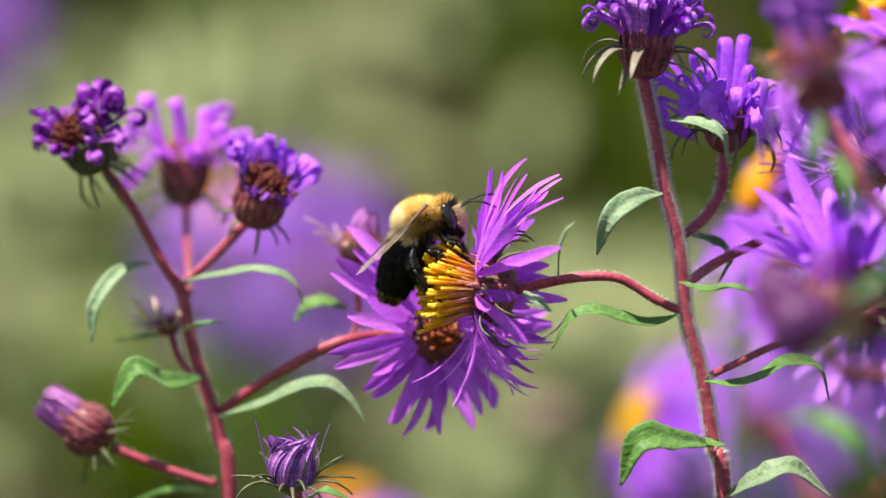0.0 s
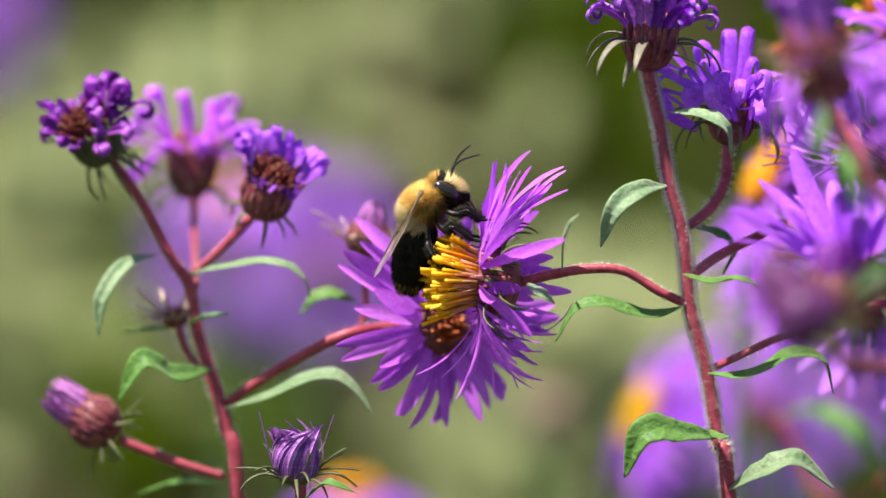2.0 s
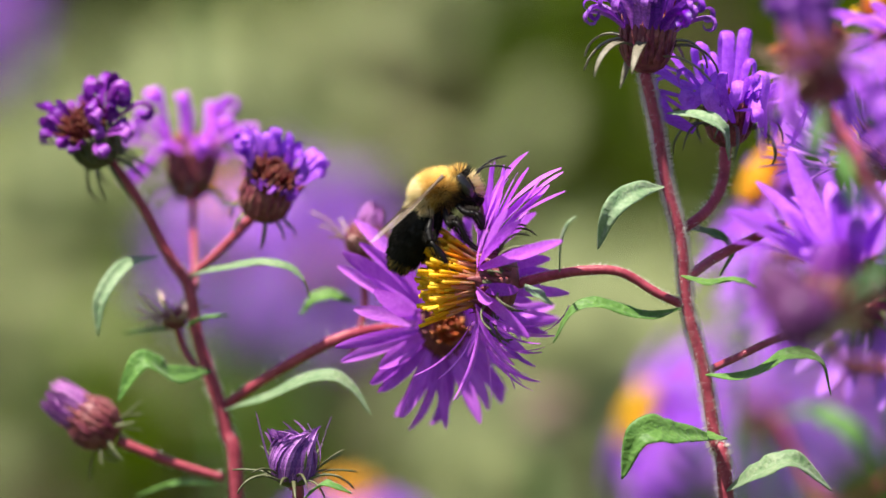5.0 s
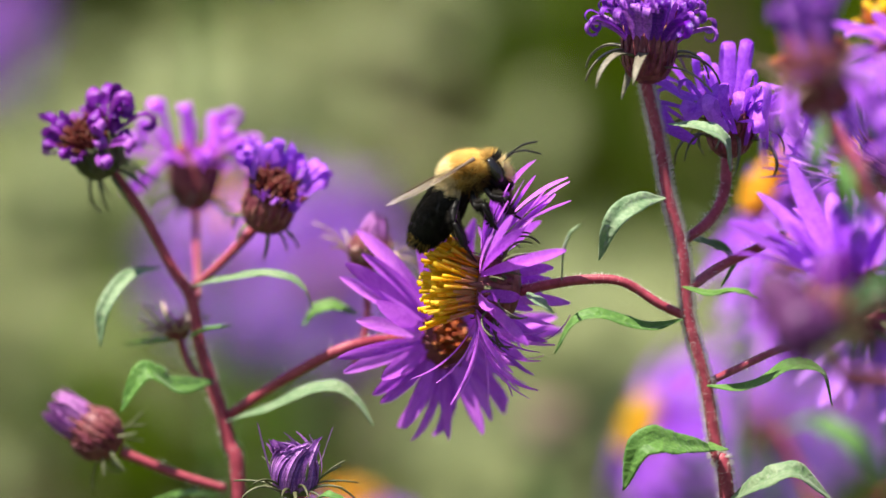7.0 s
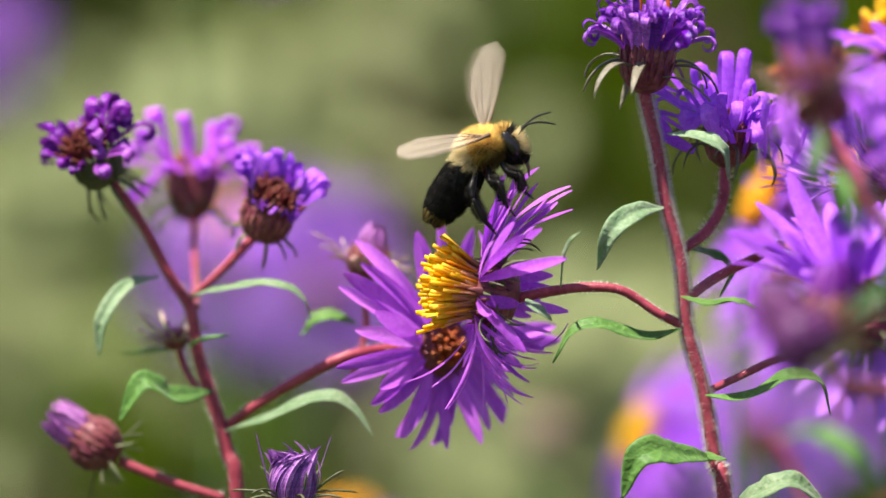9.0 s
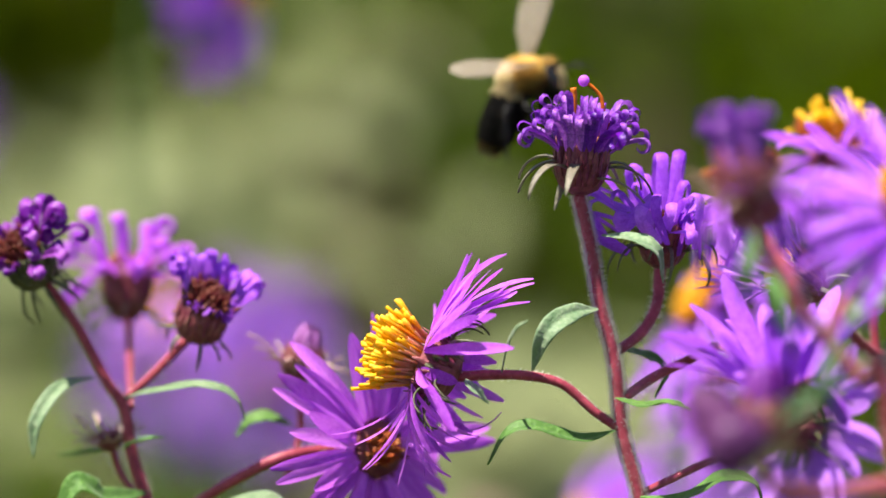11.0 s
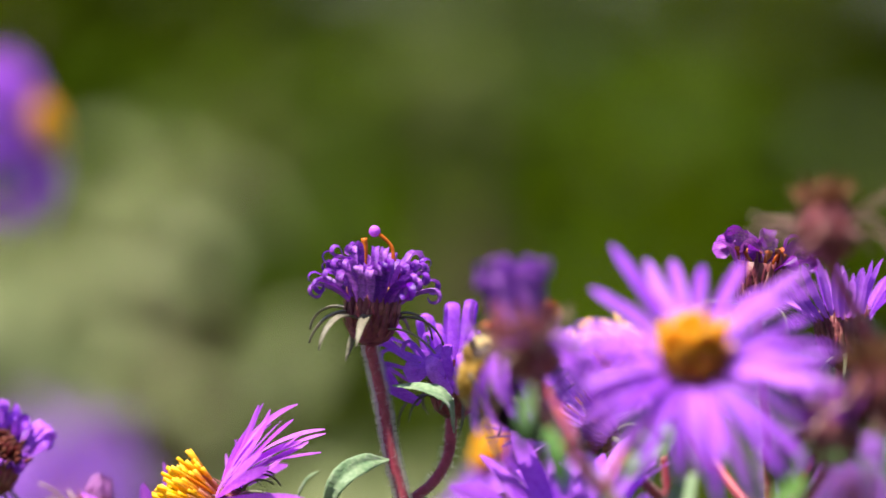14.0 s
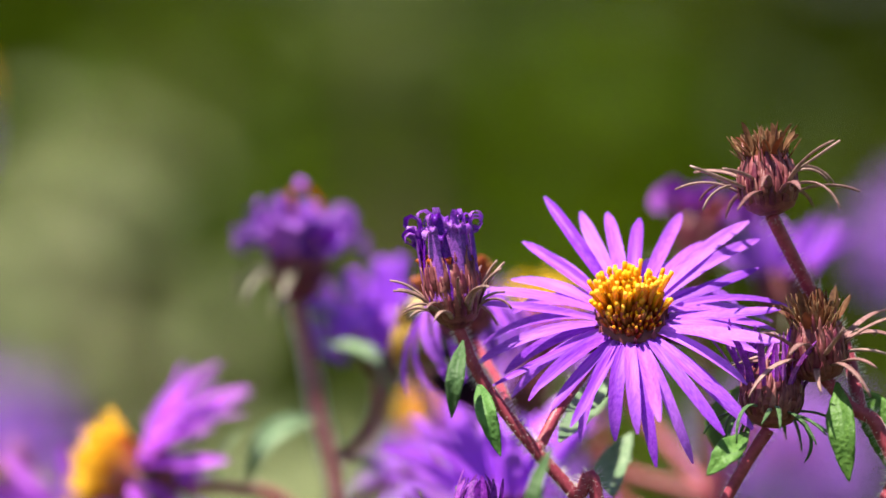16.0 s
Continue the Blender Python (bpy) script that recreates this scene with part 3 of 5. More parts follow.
stem(main_plant, [(1250, 668, 0), (1310, 640, 5), (1370, 612, 10), (1440, 588, 20), (1488, 550, 30)], (7, 7, 7.5, 8), hair=120, name="branch")

leaf(main_plant, [(1172, 343, -1), (1125, 350, -4), (1080, 385, -6), (1056, 452, -4)], 40, (0.3, 0.8, -0.8), LEAF_DULL)
leaf(main_plant, [(1180, 212, -1), (1230, 216, -5), (1276, 238, -6), (1288, 296, -4)], 42, (0.2, 0.9, -0.6), LEAF_DULL)
leaf(main_plant, [(1203, 558, -1), (1140, 572, -3), (1060, 550, -4), (1012, 562, -4), (977, 618, -3)], 34, (0, 1, -0.6))
leaf(main_plant, [(1203, 500, -2), (1255, 513, -6), (1300, 508, -8), (1338, 522, -8)], 28, (0, 1, -0.5))
leaf(main_plant, [(1216, 415, 4), (1250, 425, 8), (1290, 450, 9), (1272, 500, 8)], 36, (-0.3, 0.5, -0.8))
leaf(main_plant, [(1247, 675, -1), (1320, 678, -4), (1395, 640, -6), (1448, 650, -6), (1468, 710, -4)], 34, (0, 1, -0.7))
leaf(main_plant, [(1262, 788, -1), (1190, 778, -5), (1130, 782, -7), (1098, 860, -6)], 58, (0.2, 0.8, -0.8))
leaf(main_plant, [(1250, 775, -1), (1265, 788, -3), (1285, 788, -4)], 22, (0, 1, -0.5))
leaf(main_plant, [(1285, 880, -1), (1335, 850, -5), (1400, 828, -6), (1470, 880, -4)], 52, (0, 0.8, -0.8), LEAF_DULL)
leaf(main_plant, [(1345, 418, 10), (1385, 432, 7), (1430, 430, 6)], 26, (0, 0.7, -0.8))

# the withered head at the top
def shrunken(a, rng):
    """Most rays stand up from the cup and roll over at the top; some reach out further before they roll."""
    if rng.random() < 0.26:
        return dict(length=rng.uniform(6.4, 8.0), start=rng.uniform(48, 72), bend=-60, knob=rng.uniform(200, 300), width=1.1, roll=0.66)
    return dict(length=rng.uniform(6.2, 8.2), start=rng.uniform(62, 92), bend=-26, knob=rng.uniform(220, 330), roll=rng.uniform(0.56, 0.76))


head(main_plant, spot(1138, 140), way(0.09, 1, -0.12), name="withered_head", label="withered aster head with dark curled rays", seed=3, cup=((0.8, 0.0), (2.0, 0.7), (2.7, 2.2), (2.9, 4.0), (2.8, 5.6)),
     rays=56, pick=shrunken, ray=dict(r=2.75, z=4.4, length=7.4, width=1.05, fold=(0.2, 1.2), start=76, bend=-12, knob=250, jitter=0.14, twist=1.4), ray_mat=PETAL_NIGHT,
     bracts=9, bract=dict(z=3.2, length=7.2, width=1.05, start=8, bend=-80), bract_mat=BRACT_PALE,
     disc=dict(radius=2.0, base=5.6, dome=0.6, long=2.4, count=26, ragged=0.4, mats=(DISC_OLD, DISC_DARK, DISC_PINK)))
# one shrivelled floret on it stands up and ends in a tight roll
bm = bmesh.new()
pts = smooth_line(shifted([spot(1182, -8, -1), spot(1178, -34, -1), spot(1164, -50, -1), spot(1148, -62, -1)], main_plant.location), 14)
tube(bm, pts, [mm(4), mm(3), mm(4)], 7, 0.1)
ball_at = bmesh.ops.create_uvsphere(bm, u_segments=14, v_segments=10, radius=mm(10.5), matrix=Matrix.Translation(pts[-1]) @ Matrix.Diagonal((1, 0.75, 1, 1)))
for f in {f for v in ball_at["verts"] for f in v.link_faces}:
    f.material_index = 1
part("shrivelled_floret", bm, (DISC_RED, PETAL_PINK), main_plant, "dried orange floret with a rolled lilac tip")
bm = bmesh.new()
tube(bm, smooth_line(shifted([spot(1128, 5, -1), spot(1131, -26, -1), spot(1129, -50, -1)], main_plant.location), 8), [mm(5), mm(5), mm(6)], 7, 0.1)
part("shrivelled_floret", bm, DISC_RED, main_plant, "upright rust-red floret")
# the head with rolled rays
def hooped(a, rng):
    """Blunt strap rays: short ones roll over in front, tall ones inside and behind, thin ones reach out at the sides and curl."""
    left, front = -math.cos(a), -math.sin(a)
    inner = int(a * 30 / (2 * math.pi) + 0.5) % 2
    if inner and left < 0.5:
        tall = rng.random() < 0.5 and front < 0.2 and abs(left) > 0.35
        return dict(length=rng.uniform(13.5, 15.5) if tall else rng.uniform(10, 12.5), start=rng.uniform(48, 84), side=rng.uniform(-0.25, 0.25), hoop=rng.uniform(172, 192), width=1.25, r=rng.uniform(1.3, 2.2), z=5.2, crest=0.42 if tall else 0.28)
    if left > 0.25:
        return dict(length=rng.uniform(11.5, 15), start=rng.uniform(10, 50), side=rng.uniform(-0.3, 0.3), hoop=rng.uniform(150, 240), width=1.2, twist=40, crest=0.42)
    if left < -0.6:
        return dict(length=rng.uniform(11, 14), start=rng.uniform(15, 55), hoop=rng.uniform(110, 230), width=1.1, twist=60)
    if front > 0:
        return dict(length=rng.uniform(6.5, 9), start=rng.uniform(66, 86), side=rng.uniform(-0.15, 0.15), hoop=rng.uniform(165, 182), width=1.35, crest=0.18) if rng.random() < 0.8 else None
    return dict(length=rng.uniform(12, 15), start=rng.uniform(55, 78), hoop=rng.uniform(175, 190), width=1.3)


head(main_plant, spot(1282, 270, 8), way(0.1, 1, -0.2), name="flower_head", label="fading aster head with rolled lilac rays", seed=8, cup=((0.8, 0.0), (1.9, 0.7), (2.5, 2.2), (2.7, 4.0), (2.7, 5.0)),
     rays=30, pick=hooped, ray=dict(r=2.6, z=4.6, length=9.8, width=1.4, start=76, bend=-8, hoop=180, jitter=0.02, twist=0.0, fold=(-0.35, -0.1), shape=STRAP), ray_mat=PETAL,
     bracts=15, bract=dict(z=3.2, length=5.6, width=0.55, start=15, bend=-105), bract_mat=BRACT,
     disc=dict(radius=1.4, base=4.8, dome=0.6, long=2.4, count=7, ragged=0.4, mats=(DISC_OLD, DISC_RED, DISC_RED)))
# two open heads whose rays lie back
def upper_fan(a, rng):
    """Broad rays sweep up and out on all sides; a few hang."""
    return dict(length=rng.uniform(11, 13.5)) if rng.random() < 0.85 else dict(length=rng.uniform(6, 9), start=0, bend=-90)


head(main_plant, spot(1520, 552, -22), way(-0.2, 1, -0.1), name="flower_head", label="violet aster with broad upswept rays", seed=21, cup=CUP_OPEN, ray_mat=PETAL, pick=upper_fan,
     rays=30, ray=dict(r=3.0, z=4.6, length=12, width=2.2, start=46, bend=-14, jitter=0.3),
     bracts=16, bract=dict(z=3, length=3.6, width=0.6, start=0, bend=-50), disc=dict(radius=2.4, base=4.4, long=1.6, open_from=2, mats=(DISC_OLD, DISC_OLD, DISC_OLD)))
head(main_plant, spot(1488, 550, 30), way(0.55, 0.1, 0.7), name="flower_head", label="violet aster turned away, seen on its cup", seed=22, cup=CUP_OPEN,
     rays=32, ray=dict(r=3.2, z=4.9, length=9.0, width=2.0, start=0, bend=-20, jitter=0.35), ray_mat=PETAL_PALE,
     bracts=16, bract=dict(z=3, length=3.6, width=0.6, start=0, bend=-50), disc=dict(radius=3.3, base=5, long=2.8))

# the flower that the bee works on, and its stalk: both swing up when the bee leaves
JOINT = spot(1205, 549)
NECK = spot(916, 513)
stalk = part("flower_stalk", bmesh.new(), STEM, main_plant)
pts = smooth_line(shifted([spot(1208, 552), spot(1160, 530), spot(1098, 494), spot(1035, 490), spot(970, 500), spot(912, 514)], JOINT), 30)
bm = bmesh.new()
tube(bm, pts, [mm(r) for r in (8, 8, 8.5, 9, 9.5)], 10, 0.05)
bm.to_mesh(stalk.data)
bm.free()
for f in stalk.data.polygons:
    f.use_smooth = True
bm = bmesh.new()
hairs(bm, pts, [mm(8)] * 2, 500, 0.0004)
part("stem_hairs", bm, HAIR, stalk, "short white hairs", kind="stuff")
leaf(stalk, [(988, 492, -2), (990, 445, -9), (1000, 412, -12), (1018, 394, -12)], 14, (-0.6, 0.5, -0.8), LEAF_DULL, origin=JOINT)
leaf(stalk, [(928, 516, -3), (946, 530, -7), (975, 552, -7)], 30, (0.2, 0.9, -0.5), LEAF_DULL, origin=JOINT)


def bee_flower_ray(a, rng):
    """Nearly all rays sweep back to the stalk: a dense straight bundle above, a slack one below with rolled narrow rays, few at the sides."""
    up, near = math.sin(a), math.cos(a)
    if near > 0.4 and -0.8 < up < 0.85 and rng.random() < 0.7:
        return None
    if up > 0.35:
        if rng.random() < 0.08:
            return dict(length=8.5, start=rng.uniform(-14, 2), bend=-8, width=1.4, twist=0.1)
        return dict(length=rng.uniform(8, 12.5), start=rng.uniform(-48, 2), bend=rng.uniform(-36, 24), width=rng.uniform(1.3, 2.1), twist=2.2)
    if up < -0.3:
        if rng.random() < 0.28:
            return dict(length=rng.uniform(9, 13), start=rng.uniform(-35, 5), bend=rng.choice((40, -40, -110)), width=rng.uniform(0.4, 0.7), twist=2)
        return dict(length=rng.uniform(8, 12), start=rng.uniform(-42, 6), bend=rng.choice((10, -15, -45)), width=rng.uniform(0.9, 1.6))
    if near > 0:
        return dict(length=rng.uniform(4, 6.5), start=rng.uniform(-62, -10), bend=-25, width=1.3)
    return dict(length=rng.uniform(9, 12), start=rng.uniform(-50, -15), bend=-15, width=1.5)


bee_flower = head(main_plant, NECK, way(-1, 0.08, 0.02), turn=0.0, pick=bee_flower_ray, label="open violet aster with yellow disc and swept-back rays", origin=NECK, seed=31,
                  cup=((0.7, 0.0), (2.3, 0.4), (3.3, 1.6), (3.6, 3.4), (3.3, 4.6)),
                  rays=88, ray=dict(r=3.3, z=4.3, length=12, width=1.5, start=-30, bend=-10, jitter=0.28), ray_mat=PETAL_PINK,
                  bracts=26, bract=dict(z=2.6, length=4.6, width=0.42, start=25, bend=-110),
                  disc=dict(radius=2.7, base=4.6, dome=0.9, long=4.7, thin=0.165, count=280, flare=0.42, inner=0.85, open_from=0.05, ragged=0.28, split=0.5, mats=(DISC_BRIGHT, DISC_WARM, DISC_PINK)))
bee_flower_rest = bee_flower.matrix_basis.copy()


# ---------------- plant to the left ----------------
left_plant = plant("branching red-stemmed aster with withered purple heads", 420, 26)
stem(left_plant, rooted(416, 930, 26, -0.02) + [(416, 930, 26), (398, 770, 26), (372, 680, 26), (347, 600, 26), (333, 520, 26), (300, 468, 26), (248, 370, 26), (190, 288, 26)],
     (24, 20, 15, 12.5, 12, 11, 10, 9, 8.5), depth=26, hair=700, n=90)
stem(left_plant, [(333, 503, 26), (385, 458, 26), (450, 390, 26)], (7, 8, 9), 26, 80, "branch")
stem(left_plant, [(400, 728, 26), (490, 668, 22), (600, 610, 20), (690, 592, 22), (736, 590, 22)], (9, 10, 10, 10), 20, 150, "branch")
stem(left_plant, [(396, 858, 26), (310, 832, 26), (208, 792, 26)], (7, 8, 9), 26, 60, "branch")
stem(left_plant, [(375, 690, 27), (330, 640, 30), (312, 590, 30)], (6, 6, 6), 30, 30, "branch")
stem(left_plant, [(345, 520, 28), (342, 450, 46), (340, 350, 54)], (6, 6, 8), 45, 0, "branch")
leaf(left_plant, [(333, 500, 25), (391, 487, 20), (480, 480, 18), (530, 502, 18), (547, 540, 20)], 36, (0, 1, -0.5), LEAF_DULL)
leaf(left_plant, [(282, 465, 26), (220, 482, 22), (178, 540, 20), (172, 606, 20)], 30, (0.4, 0.9, -0.4), LEAF_DULL)
leaf(left_plant, [(396, 738, 25), (480, 712, 20), (570, 678, 18), (621, 700, 18), (655, 745, 18)], 40, (0, 1, -0.6), LEAF_DULL)
leaf(left_plant, [(372, 668, 25), (300, 675, 20), (252, 650, 18), (208, 722, 18)], 50, (0.2, 0.7, -0.8))
leaf(left_plant, [(330, 590, 25), (360, 575, 22), (405, 568, 22)], 28, (0, 1, -0.4))
leaf(left_plant, [(305, 592, 30), (260, 598, 32), (215, 602, 32)], 20, (0, 1, -0.4))
leaf(left_plant, [(380, 870, 28), (310, 868, 32), (240, 890, 34)], 26, (0, 1, -0.3))
leaf(left_plant, [(530, 570, 30), (570, 535, 30), (630, 548, 30)], 34, (0, 1, -0.4))
WITHER = dict(r=2.4, z=5.0, length=5.6, width=1.5, start=72, bend=0, curl=-380, jitter=0.7, twist=2)
def drooping(a, rng):
    """Shrivelled rays all round that hang over the cup, fewer towards the path so that the spent disc shows."""
    if math.sin(a) < -0.55:
        return dict(length=rng.uniform(3, 5)) if rng.random() < 0.5 else None
    return dict(length=rng.uniform(6, 8.5), start=rng.uniform(10, 80), curl=rng.uniform(-620, -250))


head(left_plant, spot(190, 297, 24), way(-0.5, 0.8, -0.5), name="withered_head", label="withered aster head with dark drooping rays", seed=41, pick=drooping,
     cup=((0.8, 0.0), (2.2, 0.7), (2.8, 2.0), (2.7, 3.6), (2.4, 4.6)), cup_mat=BRACT,
     rays=46, ray=dict(r=2.5, z=3.8, length=7.0, width=1.4, start=62, bend=-10, curl=-560, jitter=0.6, twist=1.2), ray_mat=PETAL_DARK,
     bracts=11, bract=dict(z=0.8, length=4.8, width=0.5, start=-45, bend=-40),
     disc=dict(radius=2.4, base=4.6, dome=1.4, long=2.4, thin=0.2, count=70, ragged=0.4, open_from=2, mats=(DISC_OLD, DISC_DARK, DISC_DARK)))


def one_sided(a, rng):
    """Rays left on one side of the head only."""
    return dict(length=7.4, curl=-560) if math.sin(a + 0.5) > -0.05 else dict(length=1.2)


head(left_plant, spot(457, 396, 24), way(0.32, 0.85, -0.55), name="withered_head", label="half-bare aster head with dark red disc", seed=42,
     cup=((0.8, 0.0), (2.2, 0.7), (2.8, 2.0), (2.8, 3.8), (2.5, 5.0)),
     rays=26, ray=dict(WITHER, jitter=0.6), ray_mat=PETAL_DEEP, pick=one_sided, bracts=9, bract=dict(z=0.9, length=2.8, width=0.5, start=-20, bend=-40),
     disc=dict(radius=2.5, base=4.8, dome=1.5, long=2.2, count=90, open_from=2, ragged=0.25, mats=(DISC_OLD, DISC_DARK, DISC_DARK)))
def knobbed(a, rng):
    """A few rays stand tall with rolled tips, others droop."""
    if rng.random() < 0.22:
        return dict(length=rng.uniform(9.5, 12), start=rng.uniform(72, 94), bend=-4, width=1.7, roll=0.62)
    return dict(length=rng.uniform(10, 14), start=rng.uniform(10, 55), bend=-75, roll=0.62)


head(left_plant, spot(338, 366, 54), way(0, 1, 0.1), name="flower_head", label="fading aster head with rolled lilac rays", seed=43, cup=CUP_TALL,
     rays=26, pick=knobbed, ray=dict(r=2.4, z=5.0, length=11.8, width=1.5, start=62, bend=-14, knob=420, jitter=0.3, twist=0.5), ray_mat=PETAL_PINK,
     bracts=12, bract=dict(z=1.5, length=5, width=0.6, start=-10, bend=-40),
     disc=dict(radius=2.4, base=5.6, dome=0.8, long=2.2, count=60, mats=(DISC_OLD, DISC_PINK, DISC_PINK)))
BUD_RAY = dict(r=2.1, z=3.8, length=5.6, width=0.7, start=82, bend=44, jitter=0.25, twist=2.5)
head(left_plant, spot(205, 788, 26), way(-0.85, 0.6, 0), name="flower_bud", label="closed dull lilac aster bud", seed=44, cup=CUP_BUD,
     rays=46, ray=BUD_RAY, ray_mat=PETAL_DULL, bracts=10, bract=dict(z=1.0, length=3.2, width=0.5, start=-30, bend=-40))
head(left_plant, spot(312, 592, 30), way(-0.25, 1, -0.3), name="flower_bud", label="small bud with pale pink bracts", seed=45,
     cup=((0.5, 0), (1.1, 0.4), (1.4, 1.2), (1.0, 2.0)), bracts=18, bract=dict(z=1.1, length=3.3, width=0.7, start=40, bend=-25), bract_mat=BRACT_DRY)
def fuller_left(a, rng):
    """The rays that hang are shorter."""
    return dict(length=9.6) if math.sin(a) < -0.35 else dict(length=10.5) if math.cos(a) > 0 else dict(length=13.4, width=1.75)


head(left_plant, spot(734, 589, 22), way(0.55, 0.0, -0.7), label="open violet aster with rust-coloured disc", seed=46, cup=CUP_OPEN,
     rays=38, pick=fuller_left, ray_mat=PETAL_PINK, ray=dict(r=2.3, z=4.7, length=12.4, width=1.75, start=12, bend=-22, jitter=0.34),
     bracts=14, bract=dict(z=3, length=3.6, width=0.6, start=0, bend=-50), disc=dict(radius=1.7, base=4.6, long=2.2, thin=0.17, count=80, open_from=2, flare=0.4, ragged=0.3, mats=(DISC_RED, DISC_OLD, DISC_DARK)))
stem(left_plant, [(620, 640, 32), (645, 560, 32), (640, 480, 32)], (6, 6, 6), 32, 0, "branch")
head(left_plant, spot(640, 470, 32), way(0.25, 1, 0), name="flower_bud", label="small closed pink bud with pale bracts", seed=47,
     cup=((0.7, 0), (1.8, 0.5), (2.3, 2.0), (2.0, 3.6)), rays=16, ray=dict(r=1.8, z=3.2, length=3.4, width=0.9, start=88, bend=40, jitter=0.2), ray_mat=PETAL_DULL,
     bracts=13, bract=dict(z=1.2, length=5.0, width=1.0, start=40, bend=-70), bract_mat=BRACT_DRY)

# ---------------- low bud ----------------
low_plant = plant("low aster shoot with a half-closed purple bud", 516, 2)
stem(low_plant, rooted(525, 950, 2, -0.01) + [(525, 950, 2), (516, 872, 2)], (14, 12, 11, 10), hair=60, n=30)
leaf(low_plant, [(530, 900, 1), (570, 870, -2), (620, 885, -2)], 30, (0, 1, -0.4))
def wound(a, rng):
    """Rays wound round the bud; a few stand loose at the top."""
    return dict(length=7.6, bend=10, start=68, side=0.3) if rng.random() < 0.02 else dict(length=rng.uniform(5.2, 6.4))


head(low_plant, spot(516, 872, 2), way(0, 1, -0.1), name="flower_bud", label="half-closed purple aster bud", seed=51, cup=((0.8, 0.0), (1.6, 0.4), (2.0, 1.3), (1.9, 2.5), (1.1, 3.6)), cup_mat=BRACT,
     rays=92, pick=wound, ray=dict(r=2.1, z=0.9, length=6.0, width=0.45, start=60, bend=100, side=0.8, jitter=0.22, twist=2), ray_mat=PETAL_PLUM,
     bracts=24, bract=dict(z=1.0, length=4.2, width=0.4, start=35, bend=-50), bract_mat=BRACT)

# ---------------- nearer plant ----------------
near_plant = plant("aster with an open violet flower and seed heads", 1640, -65)
N = -65
stem(near_plant, rooted(1700, 640, N) + [(1672, 545, N), (1626, 466, N), (1562, 392, N), (1524, 345, N), (1464, 262, N), (1427, 177, N)], (22, 18, 14, 12, 11, 10.5, 10.5, 11), depth=N, hair=2200, n=80)
stem(near_plant, [(1561, 392, N), (1604, 312, N + 2), (1670, 228, N + 8), (1728, 222, N + 6)], (10.5, 10.5, 10.5, 11), N, 400, "branch")
stem(near_plant, [(1696, 720, N), (1810, 610, N), (1905, 440, N), (1960, 354, N)], (12, 11, 10.5, 11), N, 300, "branch")
stem(near_plant, [(1700, 800, N), (1900, 700, N), (2160, 480, N), (2150, 354, N), (2100, 314, N), (2054, 262, N)], (15, 14, 13, 12.5, 12), N, 600, "branch")
stem(near_plant, [(2120, 324, N), (2090, 204, N + 4), (2030, 109, N + 2), (1967, -14, N)], (12, 12, 11.5, 12), N, 500, "branch")
leaf(near_plant, [(1436, 200, N - 3), (1424, 262, N - 6), (1416, 332, N - 5)], 32, (-0.4, 0.1, -1), LEAF_DEEP)
leaf(near_plant, [(1462, 272, N), (1476, 324, N - 3), (1500, 398, N - 3)], 36, (-0.4, 0.3, -0.8))
leaf(near_plant, [(1600, 324, N + 4), (1640, 309, N + 10), (1695, 264, N + 14)], 52, (0, 0.7, -0.7), LEAF_DULL)
leaf(near_plant, [(2080, 274, N - 2), (2088, 354, N - 5), (2100, 444, N - 5)], 50, (-0.5, 0.1, -0.9))
leaf(near_plant, [(1925, 359, N - 2), (1890, 394, N - 5), (1855, 432, N - 5)], 46, (-0.2, 0.5, -0.8))
leaf(near_plant, [(1910, 284, N + 12), (1875, 344, N + 12), (1880, 404, N + 12)], 50, (-0.2, 0.5, -0.8))
leaf(near_plant, [(2100, 284, N + 6), (2160, 354, N + 4), (2190, 454, N + 4)], 70, (-0.3, 0.5, -0.8))
def closing(a, rng):
    """Rays close up to a column, of uneven height, their tips rolled into knobs."""
    return dict(length=rng.uniform(7.2, 10), start=rng.uniform(86, 98), bend=rng.uniform(0, 16), knob=rng.uniform(240, 400), roll=rng.uniform(0.72, 0.84))


head(near_plant, spot(1429, 179, N), way(-0.16, 1, -0.05), name="withered_head", label="closing aster head with rolled purple rays", seed=61, cup=((0.8, 0), (1.8, 0.8), (2.4, 2.3), (2.6, 4.4), (2.4, 6.0)),
     rays=42, pick=closing, ray=dict(r=2.65, z=3.0, length=6.5, width=0.9, start=87, bend=2, knob=330, jitter=0.13, twist=1.2, fold=(0.2, 1.0)), ray_mat=PETAL_NIGHT,
     bracts=22, bract=dict(z=1.7, length=4.4, width=0.62, start=62, bend=-75), bract_mat=BRACT_PINK, disc=dict(radius=1.6, base=5.0, dome=0.4, long=2.4, count=24, mats=(DISC_OLD, DISC_OLD, DISC_OLD)))
head(near_plant, spot(1728, 222, N + 6), way(-0.14, 0.85, -1), turn=0.2, label="fully open violet aster with orange-yellow disc", seed=62, cup=CUP_OPEN,
     rays=46, ray_mat=PETAL_DEEP, ray=dict(r=2.3, z=4.7, length=12.4, width=1.28, start=14, bend=-38, jitter=0.36),
     bracts=16, bract=dict(z=3, length=3.6, width=0.6, start=0, bend=-50), disc=dict(radius=2.3, base=4.7, dome=1.7, long=2.9, thin=0.165, count=240, upper=-0.2, flare=0.4, inner=0.75, ragged=0.3, mats=(DISC, DISC_OLD, DISC_RED)))
SEED_CUP = ((0.9, 0.0), (2.2, 0.6), (2.8, 2.0), (2.6, 4.0), (1.9, 5.6))
